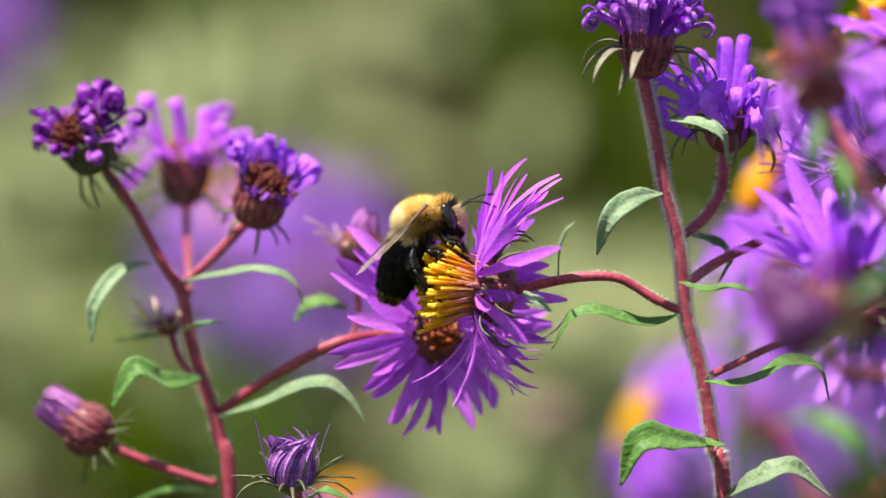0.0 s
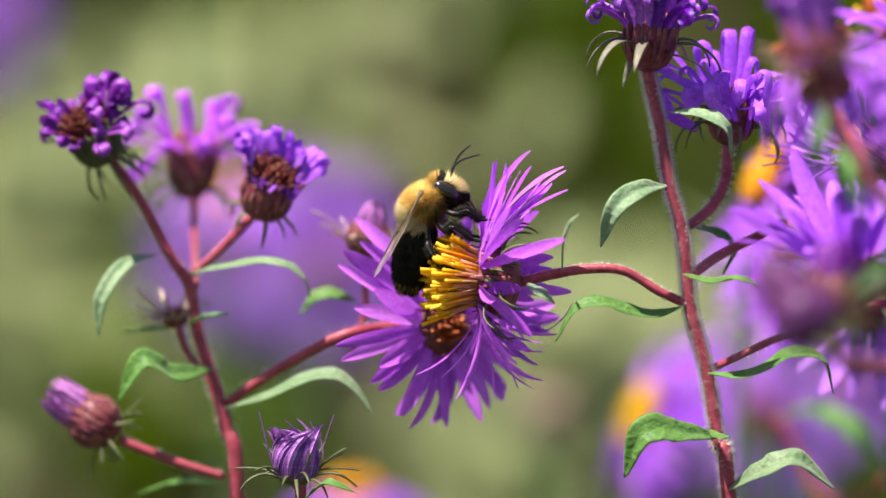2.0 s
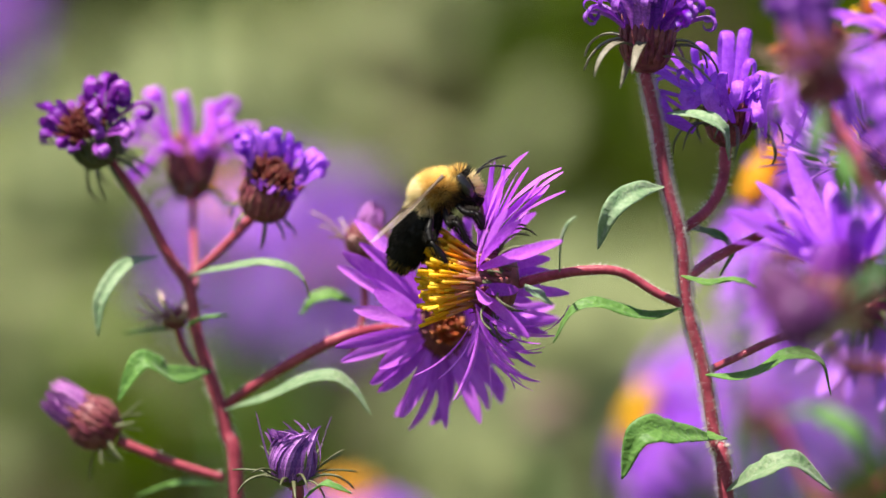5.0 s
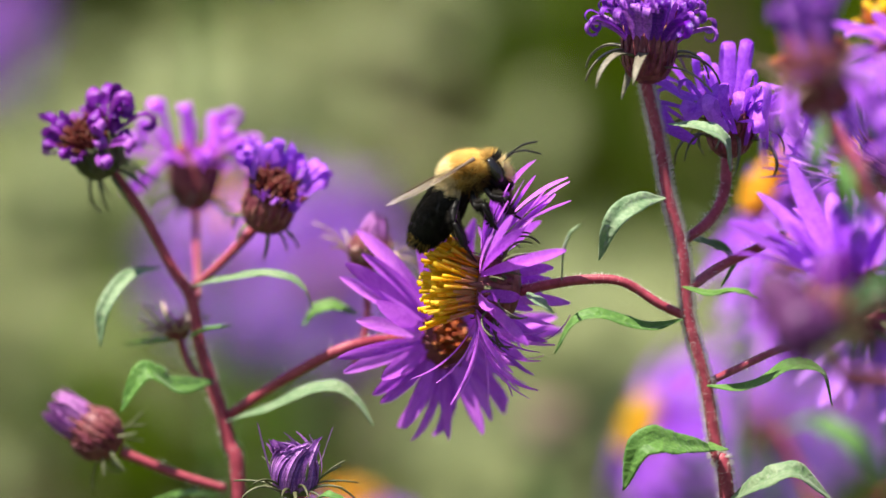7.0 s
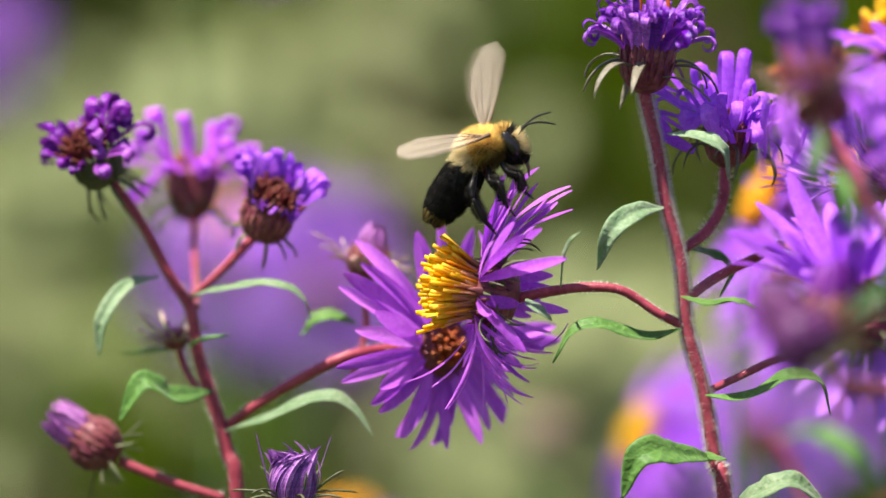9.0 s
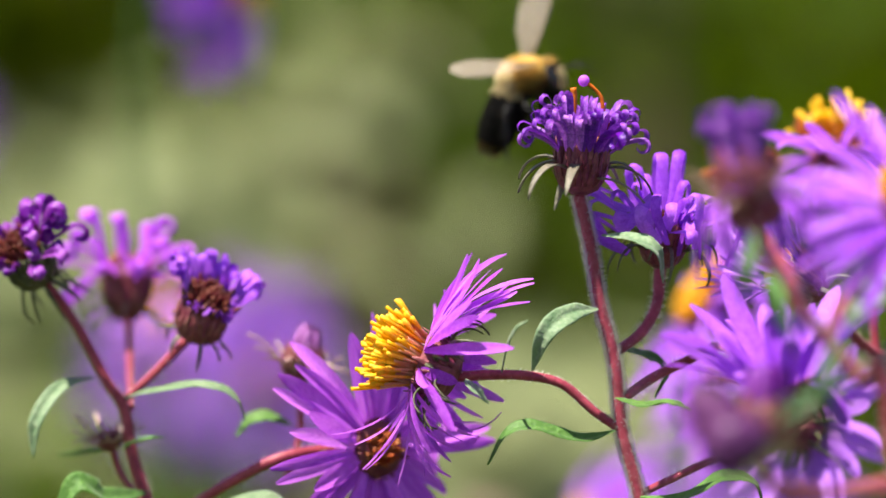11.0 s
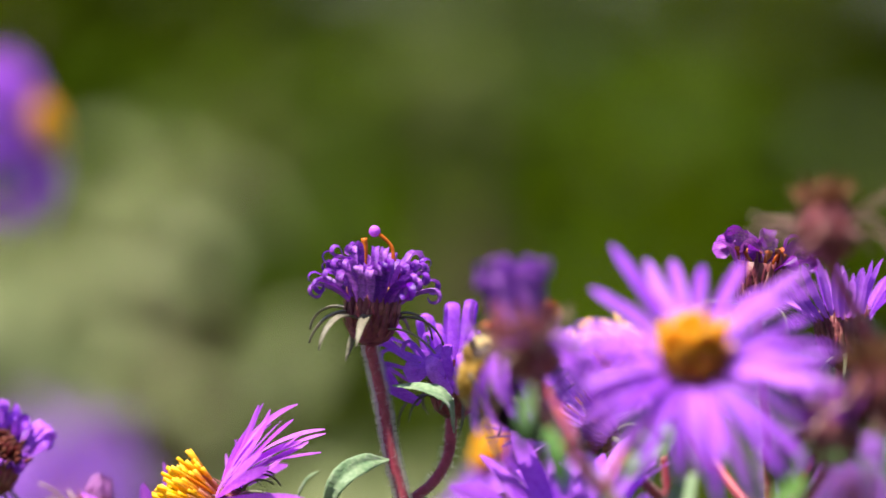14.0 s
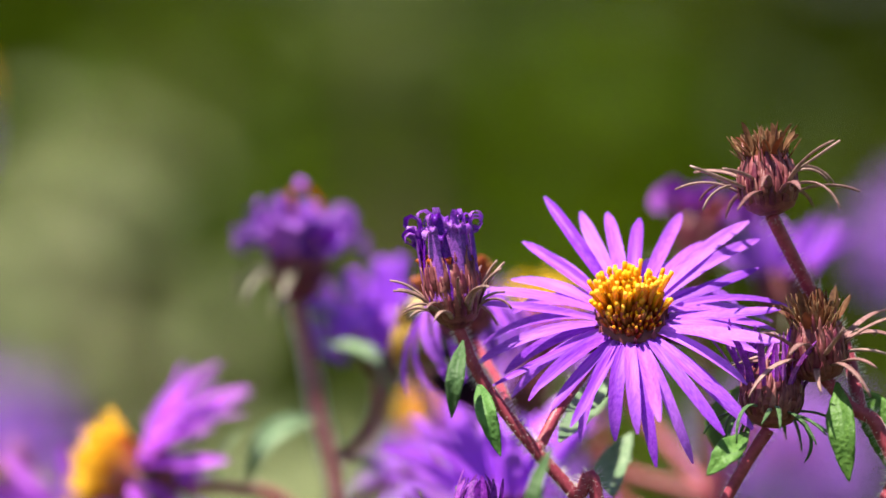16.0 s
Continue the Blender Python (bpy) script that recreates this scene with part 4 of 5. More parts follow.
for u, v, ax, sd in ((1967, -14, (-0.1, 1, -0.05), 63), (2048, 268, (-0.12, 1, -0.35), 64)):
    head(near_plant, spot(u, v, N), way(*ax), name="seed_head", label="dry brown aster seed head with spread bracts", seed=sd, cup=SEED_CUP,
         rays=34, ray=dict(r=1.5, z=4.6, length=3.8, width=0.75, start=82, bend=-8, jitter=0.6, twist=2), ray_mat=CHAFF,
         bracts=20, bract=dict(z=3.0, length=5.6, width=0.78, start=24, bend=-40), bract_mat=BRACT_PINK,
         disc=dict(radius=2.1, base=5.2, dome=0.9, long=2.4, thin=0.06, count=90, flare=0.5, inner=0.8, ragged=0.6, open_from=2, bed=False, mats=(BRISTLE, BRISTLE, BRISTLE)))
head(near_plant, spot(1962, 352, N), way(0.08, 1, 0), name="flower_bud", label="half-open purple aster head", seed=65, cup=CUP_BUD,
     rays=46, ray=dict(r=2.5, z=3.0, length=6.2, width=0.55, start=78, bend=6, jitter=0.5, twist=2), ray_mat=PETAL_DARK,
     bracts=18, bract=dict(z=1.6, length=5.0, width=0.6, start=-5, bend=-70), bract_mat=LEAF_DEEP)
head(near_plant, spot(1445, 598, N), way(0.1, 1, -0.1), name="flower_bud", label="closed aster bud with grey-green bracts", seed=67, cup=CUP_BUD,
     rays=30, ray=BUD_RAY, ray_mat=PETAL_DARK, bracts=16, bract=dict(z=2.6, length=4.5, width=0.6, start=60, bend=-25), bract_mat=BRACT_PALE)
stem(near_plant, [(1692, 640, N), (1500, 670, N), (1447, 603, N)], (9, 9, 9), N, 0, "branch")
leaf(near_plant, [(1600, 375, -58), (1640, 330, -48), (1690, 284, -45)], 62, (-0.3, 0.6, -0.8), LEAF_DULL)
leaf(near_plant, [(1690, 470, -52), (1690, 420, -47), (1722, 362, -45)], 66, (-0.4, 0.5, -0.8), LEAF_DULL)
# drooping flower under the closing head
stem(near_plant, [(1524, 345, N), (1494, 275, -52), (1446, 200, -40)], (9, 9, 9), -45, 80, "branch")
head(near_plant, spot(1444, 196, -40), way(-0.25, 0.9, 0.1), label="drooping violet aster with slack rays", seed=68, cup=CUP_OPEN,
     rays=13, ray=dict(r=3.0, z=4.2, length=8.2, width=1.15, start=-30, bend=-50, jitter=0.5, twist=1.4), bracts=12, bract=dict(z=2, length=3.6, width=0.5, start=0, bend=-50),
     disc=dict(radius=3.0, base=4.8, dome=0.8, long=2.4, count=90, mats=(DISC_OLD, DISC_DARK, DISC_OLD)))
# bud out in front
stem(near_plant, [(1694, 660, N), (1540, 660, -80), (1440, 640, -90)], (9, 9, 9), -90, 0, "branch")
head(near_plant, spot(1436, 622, -90), way(-0.6, 0.8, 0), name="flower_bud", label="closed purple aster bud", seed=66, cup=CUP_BUD, cup_mat=BUD_MAUVE,
     rays=40, ray=BUD_RAY, ray_mat=BUD_MAUVE, bracts=10, bract=dict(z=1.0, length=3.2, width=0.5, start=-30, bend=-40))
leaf(near_plant, [(1590, 380, -85), (1560, 470, -88), (1580, 600, -85)], 30, (-0.4, 0.3, -0.8), LEAF_DEEP)
leaf(near_plant, [(1600, 470, -80), (1540, 490, -86), (1470, 545, -86)], 26, (0, 0.6, -0.8), LEAF_DEEP)

# ---------------- plant behind ----------------
back_plant = plant("aster with violet flowers among others", 1850, 20)
stem(back_plant, rooted(1850, 500, 20) + [(1850, 480, 20), (1840, 300, 15), (1826, 95, 2)], (18, 16, 12, 10, 9), 10, 200, n=50)
stem(back_plant, [(1850, 480, 20), (1950, 300, 14), (1983, 130, 4)], (10, 10, 9), 10, 100, "branch")
stem(back_plant, [(1850, 480, 20), (1700, 300, 32), (1588, 130, 40)], (10, 10, 9), 30, 60, "branch")
stem(back_plant, [(1850, 480, 20), (1660, 420, 24), (1572, 318, 12)], (10, 10, 9), 20, 60, "branch")
head(back_plant, spot(1826, 95, 2), way(0.1, 1, -0.1), name="withered_head", label="withered aster head with purple curled rays", seed=71, cup=CUP_TALL,
     rays=20, ray=dict(WITHER, length=7), ray_mat=PETAL_DARK, bracts=10, bract=dict(z=1.5, length=4, width=0.5, start=-10, bend=-50),
     disc=dict(radius=2.2, base=5.6, dome=0.6, long=2.4, count=50, mats=(DISC_OLD, DISC_OLD, DISC_OLD)))
head(back_plant, spot(1983, 185, 4), way(-0.05, 1, 0.1), name="flower_head", label="violet aster head opening upwards", seed=72, cup=CUP_TALL,
     rays=30, ray=dict(r=2.8, z=5.0, length=7.2, width=1.0, start=52, bend=0, jitter=0.4), bracts=10, bract=dict(z=1.5, length=4, width=0.5, start=-10, bend=-50))
tall_disc_head = head(back_plant, spot(1606, 146, 40), way(-0.1, 1, 0.2), label="open violet aster with tall yellow disc", seed=73, cup=CUP_OPEN,
     rays=32, ray=dict(r=3.2, z=4.9, length=13, width=1.6, start=0, bend=-30, jitter=0.35), bracts=12, bract=dict(z=3, length=3.6, width=0.6, start=0, bend=-50),
     disc=dict(radius=2.6, base=4.9, dome=1.2, long=5.0, count=90, inner=0.8, open_from=0.1, ragged=0.3, mats=(DISC_BRIGHT, DISC_OLD, DISC_WARM)))
head(back_plant, spot(1572, 318, 12), way(-0.85, 0.55, -0.25), label="fading lilac aster with narrow rolled rays", seed=74, cup=CUP_TALL,
     rays=38, ray=dict(r=2.6, z=4.6, length=8.5, width=0.62, start=66, bend=-16, jitter=0.4, twist=2), ray_mat=PETAL_PALE, bracts=10, bract=dict(z=1.5, length=4, width=0.5, start=-10, bend=-50))


leaf(back_plant, [(1375, 750, 125), (1450, 742, 118), (1525, 800, 116), (1575, 880, 120)], 52, (0, 1, -0.5))
stem(back_plant, [(1850, 600, 100), (1500, 900, 120), (1370, 752, 125)], (9, 8, 7), 110, 0, "branch")
stem(back_plant, [(1850, 560, 20), (1690, 480, 24), (1655, 340, 24)], (10, 9, 8), 24, 60, "branch")

# ---------------- flowers further off ----------------
def far_flower(u, v, d, axis, seed, petal=None, size=1.0, disc_mats=None, label="violet aster out in the meadow", leaves=0, bend=-20):
    rng = random.Random(seed)
    ob = plant(label, u, d, "asters out in the meadow")
    p = spot(u, v, d)
    a = way(*axis)
    stem(ob, mat=LEAF, line=[Vector((p.x + rng.uniform(-0.03, 0.03), p.y + 0.02, -0.02)), Vector((p.x + rng.uniform(-0.02, 0.02), p.y + 0.02, p.z * 0.6)), p - a * 0.012 + Vector((0, 0, -0.03)), p - a * 0.003], radii=(8, 6, 5), depth=200, n=24)
    for k in range(leaves):
        h = p.z - 0.035 - 0.04 * k
        s = 1 if k % 2 else -1
        q = Vector((p.x, p.y + 0.015, h))
        pts = smooth_line(shifted([q, q + Vector((0.02 * s, -0.006, 0.006)), q + Vector((0.045 * s, -0.01, -0.012))], ob.location), 8)
        bm = bmesh.new()
        blade(bm, pts, [0.008 * w for w in LANCE], (0, -0.3, 1), 0.0003, 0.3)
        part("leaf", bm, LEAF, ob)
    head(ob, p, a, label=label, seed=seed, cup=[(r * size, z * size) for r, z in CUP_OPEN], rays=30,
         ray=dict(r=3.2 * size, z=4.9 * size, length=14 * size, width=2.0 * size, start=8, bend=bend, jitter=0.25), ray_mat=petal or PETAL, bracts=8,
         bract=dict(z=2, length=3, width=0.6, start=0, bend=-40), disc=dict(radius=3.5 * size, base=4.9 * size, dome=1.5, long=2.6, count=90, open_from=0.0, inner=0.8, mats=disc_mats, stout=1.5))


far_flower(395, 400, 480, (0.1, 0.9, -0.3), 94, PETAL_PALE, 0.8, label="lilac aster with orange disc in the meadow")
far_flower(400, 480, 520, (-0.3, 0.5, 0.7), 81, PETAL_PALE, 1.1, label="lilac aster in bloom out in the meadow")
far_flower(560, 500, 560, (0.3, 0.2, 0.9), 82, PETAL_PALE, 1.15, label="lilac aster in bloom out in the meadow")
far_flower(560, 420, 640, (0.2, 0.6, 0.6), 83, PETAL_PALE, 1.1, label="lilac aster in bloom out in the meadow")
far_flower(480, 510, 600, (-0.2, 0.3, 0.8), 93, PETAL_PALE, 1.1, label="lilac aster in bloom out in the meadow")
far_flower(10, 80, 700, (-0.6, 0.3, 0.6), 84, PETAL_PALE)
far_flower(470, -205, 300, (0.9, 0.2, -0.3), 85, PETAL_DEEP, 1.08, bend=-80)
far_flower(1196, 772, 200, (-0.85, 0.35, -0.25), 86, None, 0.98, (DISC_BRIGHT, DISC_BRIGHT, DISC_WARM), bend=-60)
far_flower(1340, 790, 260, (0.1, 0.5, 0.7), 87, PETAL_PALE, label="lilac aster seen from behind in the meadow")
far_flower(1470, 740, 300, (0.4, 0.6, 0.5), 88, PETAL_PALE, label="lilac aster seen from behind in the meadow")
far_flower(1426, 366, 90, (-0.85, 0.5, -0.15), 89)
far_flower(615, 950, 300, (0, 1, -0.2), 90, bend=-110)
far_flower(1388, 458, 120, (0.5, -0.35, 0.75), 95, PETAL, 0.76, label="violet aster seen from behind in the meadow")
far_flower(1960, 460, 300, (0.2, 0.7, 0.5), 91, PETAL_PALE)
far_flower(2225, 110, 320, (0.3, 0.6, 0.6), 92, PETAL_PALE)


def far_bud(u, v, d, seed):
    """A spent reddish head on its own stem."""
    ob = plant("spent reddish aster head out in the meadow", u, d, "asters out in the meadow")
    p = spot(u, v, d)
    stem(ob, mat=LEAF, line=[Vector((p.x, p.y + 0.01, -0.02)), Vector((p.x + 0.01, p.y, p.z * 0.6)), p], radii=(8, 6, 5), depth=d, n=20)
    head(ob, p, way(0.1, 1, 0), name="withered_head", label="spent reddish head", seed=seed, cup=CUP_TALL, cup_mat=BRACT_DRY, rays=16,
         ray=dict(r=2.4, z=5.5, length=5, width=1.2, start=60, bend=0, curl=-200, jitter=0.5), ray_mat=BRACT_DRY, bracts=10, bract=dict(z=2, length=4, width=0.6, start=0, bend=-50))


far_bud(955, 790, 420, 101)
far_bud(1400, 690, 380, 102)


# ---------------- bumblebee ----------------
def ball(bm, centre, size, turn=None, seg=18, rings=12):
    m = Matrix.Translation(centre) @ (turn or Matrix.Identity(4)) @ Matrix.Diagonal((*size, 1))
    bmesh.ops.create_uvsphere(bm, u_segments=seg, v_segments=rings, radius=1, matrix=m)


def fur(owner, centre, size, turn, count, length, choose, rng, lean=(-0.6, 0, 0), name="fur", label="dense fine fur", only=None):
    """Fine fur on an egg-shaped body; choose gives the colour's slot by place."""
    bm = bmesh.new()
    mats = (FUR_YELLOW, FUR_PALE, FUR_BLACK)
    rot = turn.to_3x3() if turn is not None else Matrix.Identity(3)
    size = Vector(size)
    for _ in range(count):
        o = Vector((rng.gauss(0, 1), rng.gauss(0, 1), rng.gauss(0, 1))).normalized()
        p = Vector((o.x * size.x, o.y * size.y, o.z * size.z))
        nrm = Vector((o.x / size.x, o.y / size.y, o.z / size.z)).normalized()
        k = choose(o)
        if k is None:
            continue
        p = Vector(centre) + rot @ p
        nrm = rot @ nrm
        ln = length * rng.uniform(0.55, 1.2)
        w = 0.000034
        tip = p + (nrm + Vector(lean) * 0.5 + Vector((rng.uniform(-1, 1), rng.uniform(-1, 1), rng.uniform(-1, 1))) * 0.35).normalized() * ln
        side = nrm.orthogonal().normalized()
        side = Matrix.Rotation(rng.uniform(0, 3.14), 3, nrm) @ side
        root = p - nrm * 0.0001
        a, b, c = bm.verts.new(root + side * w), bm.verts.new(root - side * w), bm.verts.new(root + side.cross(nrm) * w)
        t = bm.verts.new(tip)
        for q in ((a, b, t), (b, c, t), (c, a, t)):
            bm.faces.new(q).material_index = k
    return part(name, bm, mats, owner, label, kind="stuff")


def limb(bm, pts, radii, sides=8):
    tube(bm, smooth_line(pts, 8), radii, sides, 0.04)


def bumblebee():
    """Bee facing +x, its back to +z, about 15 mm long, in parts that move: abdomen, legs, wings, head."""
    rng = random.Random(7)
    bee = new("bumblebee")
    bee.empty_display_size = 0.005
    tagged(bee, "black and yellow furry bumblebee visiting the flowers", "bumblebee")
    u = 0.001
    bm = bmesh.new()
    ball(bm, (0, 0, 0), (2.25 * u, 1.95 * u, 1.6 * u))
    thorax = part("thorax", bm, SHELL, bee, "thorax in yellow fur, black beneath")

    def thorax_colour(o):
        if o.z < -0.5 + 0.35 * o.x + rng.uniform(-0.15, 0.15):
            return 2 if rng.random() < 0.8 else 0
        if o.x < -0.5 + rng.uniform(-0.1, 0.1):
            return 1
        return 0
    fur(thorax, (0, 0, 0), (2.25 * u, 1.95 * u, 1.6 * u), None, 13000, 1.2 * u, thorax_colour, rng, (-0.5, 0, 0.1))

    # abdomen: its joint at the origin of the part, it reaches to -x
    bm = bmesh.new()
    rows = [(0.9, 0.0), (1.8, -0.7), (2.15, -2.0), (2.25, -3.7), (2.1, -5.4), (1.65, -6.8), (1.0, -7.9), (0.3, -8.4)]
    lathe(bm, [(r * u, z * u) for r, z in rows], 24)
    for v in bm.verts:
        x, y, z = v.co
        v.co = (z, y, x * 0.95)
    bmesh.ops.recalc_face_normals(bm, faces=bm.faces)
    abdomen = part("abdomen", bm, SHELL, bee, "glossy black abdomen with a yellow first band", pose(-0.9 * u, 0, -0.7 * u))
    bm = bmesh.new()
    mats = (FUR_YELLOW, FUR_PALE, FUR_BLACK)
    for _ in range(9000):
        s = rng.uniform(0.02, 0.98)
        z = -8.4 * s
        r = 1.0
        for (r0, z0), (r1, z1) in zip(rows, rows[1:]):
            if z1 <= z <= z0:
                r = r0 + (r1 - r0) * (z - z0) / (z1 - z0)
        a = rng.uniform(0, 2 * math.pi)
        nrm = Vector((0.15 - 0.7 * max(0, s - 0.6), math.cos(a), math.sin(a))).normalized()
        p = Vector((z, r * math.cos(a), 0.95 * r * math.sin(a))) * u
        yellow = s < 0.17 + 0.03 * math.sin(a * 9) and math.sin(a) > -0.35
        seam = abs((s * 6.2) % 1 - 0.5) < 0.1 and s > 0.3
        ln = (1.0 if yellow else 0.4 if seam else 0.62) * u * rng.uniform(0.6, 1.2)
        d = (nrm * (1.0 if yellow else 0.55) + Vector((-0.9, 0, 0)) + Vector((rng.uniform(-1, 1), rng.uniform(-1, 1), rng.uniform(-1, 1))) * 0.3).normalized()
        side = d.orthogonal().normalized() * 0.00003
        q = [bm.verts.new(p + side), bm.verts.new(p - side), bm.verts.new(p + side.cross(d)), bm.verts.new(p + d * ln)]
        for f in ((0, 1, 3), (1, 2, 3), (2, 0, 3)):
            bm.faces.new([q[i] for i in f]).material_index = 1 if yellow else (0 if (s > 0.85 and rng.random() < 0.25) else 2)
    part("fur", bm, mats, abdomen, "short black fur with a yellow band", kind="stuff")

    # head: joint at its back
    bm = bmesh.new()
    ball(bm, (1.0 * u, 0, -0.5 * u), (1.3 * u, 1.85 * u, 2.0 * u), Matrix.Rotation(radians(-15), 4, "Y"))
    bee_head = part("head", bm, SHELL, bee, "black head with pale face fur", pose(2.0 * u, 0, 0.1 * u))
    for s in (-1, 1):
        bm = bmesh.new()
        ball(bm, (1.0 * u, 1.5 * s * u, -0.35 * u), (0.68 * u, 0.55 * u, 1.45 * u), Matrix.Rotation(radians(-18), 4, "Y"))
        part("eye", bm, BEE_EYE, bee_head, "glossy black compound eye")
        bm = bmesh.new()
        limb(bm, [Vector(p) * u for p in ((2.1, 0.5 * s, 0.2), (2.8, 0.75 * s, 0.7), (3.5, 1.0 * s, 1.0))], [0.12 * u, 0.1 * u], 6)
        limb(bm, [Vector(p) * u for p in ((3.5, 1.0 * s, 1.0), (4.7, 1.2 * s, 1.1 + 0.25 * s), (6.2, 1.3 * s, 0.7 + 0.6 * s))], [0.1 * u, 0.13 * u, 0.1 * u], 6)
        part("antenna", bm, SHELL, bee_head, "thin black elbowed antenna")
    bm = bmesh.new()
    limb(bm, [Vector(p) * u for p in ((1.8, 0, -2.2), (2.1, 0, -3.2), (1.9, 0, -4.4))], [0.35 * u, 0.2 * u, 0.1 * u], 6)
    part("tongue", bm, BARK, bee_head, "brown tongue")
    for s in (-1, 1):
        bm = bmesh.new()
        limb(bm, [Vector(p) * u for p in ((1.9, 0.5 * s, -1.6), (2.4, 0.5 * s, -2.3), (2.0, 0.2 * s, -2.9))], [0.4 * u, 0.25 * u, 0.12 * u], 6)
        part("mandible", bm, SHELL, bee_head)

    def face_colour(o):
        if o.x > 0.5 and abs(o.y) < 0.75 and o.z < 0.45:
            return 1 if rng.random() < 0.7 else 0
        if o.z > 0.75:
            return 0 if rng.random() < 0.5 else 2
        return 2 if abs(o.y) < 0.6 else None
    fur(bee_head, (1.0 * u, 0, -0.5 * u), (1.3 * u, 1.85 * u, 2.0 * u), Matrix.Rotation(radians(-15), 4, "Y"), 3600, 0.9 * u, face_colour, rng, (0.3, 0, 0))

    # legs: femur, tibia and foot in one part each, joint at the origin
    legs = []
    plan = (("front", 1.5, (0.5, 0.9, -1.0), (1.5, 1.3, -1.5), (1.7, 0.9, -3.4), (2.6, 0.8, -4.4)),
            ("middle", 0.1, (-0.2, 1.5, -1.4), (0.6, 2.2, -1.5), (0.9, 1.9, -4.1), (1.7, 1.6, -5.6)),
            ("hind", -1.3, (-0.9, 1.6, -1.6), (-1.0, 2.4, -2.6), (-0.2, 2.2, -5.2), (0.9, 1.8, -7.2)))
    for s in (-1, 1):
        for which, x0, knee0, knee, ankle, toe in plan:
            bm = bmesh.new()
            fat = 1.35 if which == "hind" else 1.0
            v = [Vector((a, b * s, c)) * u for a, b, c in ((0, 0.5, 0), knee0, knee, ankle, toe)]
            limb(bm, [v[0], v[1], v[2]], [0.26 * u, 0.36 * u * fat, 0.2 * u])
            limb(bm, [v[2], v[2].lerp(v[3], 0.5) + Vector((0.1, 0, 0)) * u, v[3]], [0.18 * u, 0.32 * u * fat, 0.3 * u * fat])
            limb(bm, [v[3], v[3].lerp(v[4], 0.5), v[4]], [0.2 * u * fat, 0.15 * u, 0.07 * u])
            leg = part("leg", bm, SHELL, bee, "black hairy jointed leg", pose(x0 * u, 1.0 * s * u, -1.9 * u))
            bm = bmesh.new()
            for a, b in ((v[1], v[2]), (v[2], v[3])):
                hairs(bm, [a, b], [0.34 * u * fat] * 2, 320, 0.5 * u)
            part("leg_hairs", bm, FUR_BLACK, leg, kind="stuff")
            legs.append(leg)

    # wings: joint at the origin, reach to -x; the fore wing with the hind wing behind it
    wings = []
    for s in (-1, 1):
        bm = bmesh.new()
        edge = [(0, 0), (-1.5, 0.55), (-4, 0.95), (-7, 1.35), (-9.4, 1.1), (-10.4, 0.2), (-9.6, -1.0), (-7, -1.9), (-4, -1.7), (-1.5, -0.8)]
        top = [bm.verts.new((x * u, s * y * u * 1.1, 0.04 * u + 0.25 * u * math.sin(x * 0.35))) for x, y in edge]
        low = [bm.verts.new((x * u, s * y * u * 1.1, 0.25 * u * math.sin(x * 0.35))) for x, y in edge]
        bm.faces.new(top)
        bm.faces.new(low[::-1])
        for i in range(len(edge)):
            j = (i + 1) % len(edge)
            bm.faces.new((top[i], low[i], low[j], top[j]))
        bmesh.ops.triangulate(bm, faces=bm.faces)
        bmesh.ops.recalc_face_normals(bm, faces=bm.faces)
        wing = part("wing", bm, WING, bee, "smoky translucent veined wing", pose(0.9 * u, 2.9 * s * u, 1.5 * u), smooth=False)
        bm = bmesh.new()
        limb(bm, [Vector((0.3, 0, 0)) * u, Vector((-1.5, 0.55 * s, 0)) * u, Vector((-4, 1.0 * s, 0)) * u, Vector((-9.0, 1.4 * s, 0.05)) * u], [0.28 * u, 0.13 * u, 0.09 * u, 0.04 * u], 5)
        for end in ((-9.0, 0.2), (-8.0, -1.2), (-5.0, -1.5)):
            limb(bm, [Vector((-0.5, 0, 0)) * u, Vector((end[0] * 0.5, end[1] * 0.7 * s + 0.1, 0.05)) * u, Vector((end[0], end[1] * s, 0.05)) * u], [0.07 * u, 0.05 * u, 0.03 * u], 4)
        part("vein", bm, BARK, wing, "brown wing veins")
        wings.append(wing)
    return bee, abdomen, bee_head, legs, wings


bee, abdomen, bee_head, legs, wings = bumblebee()

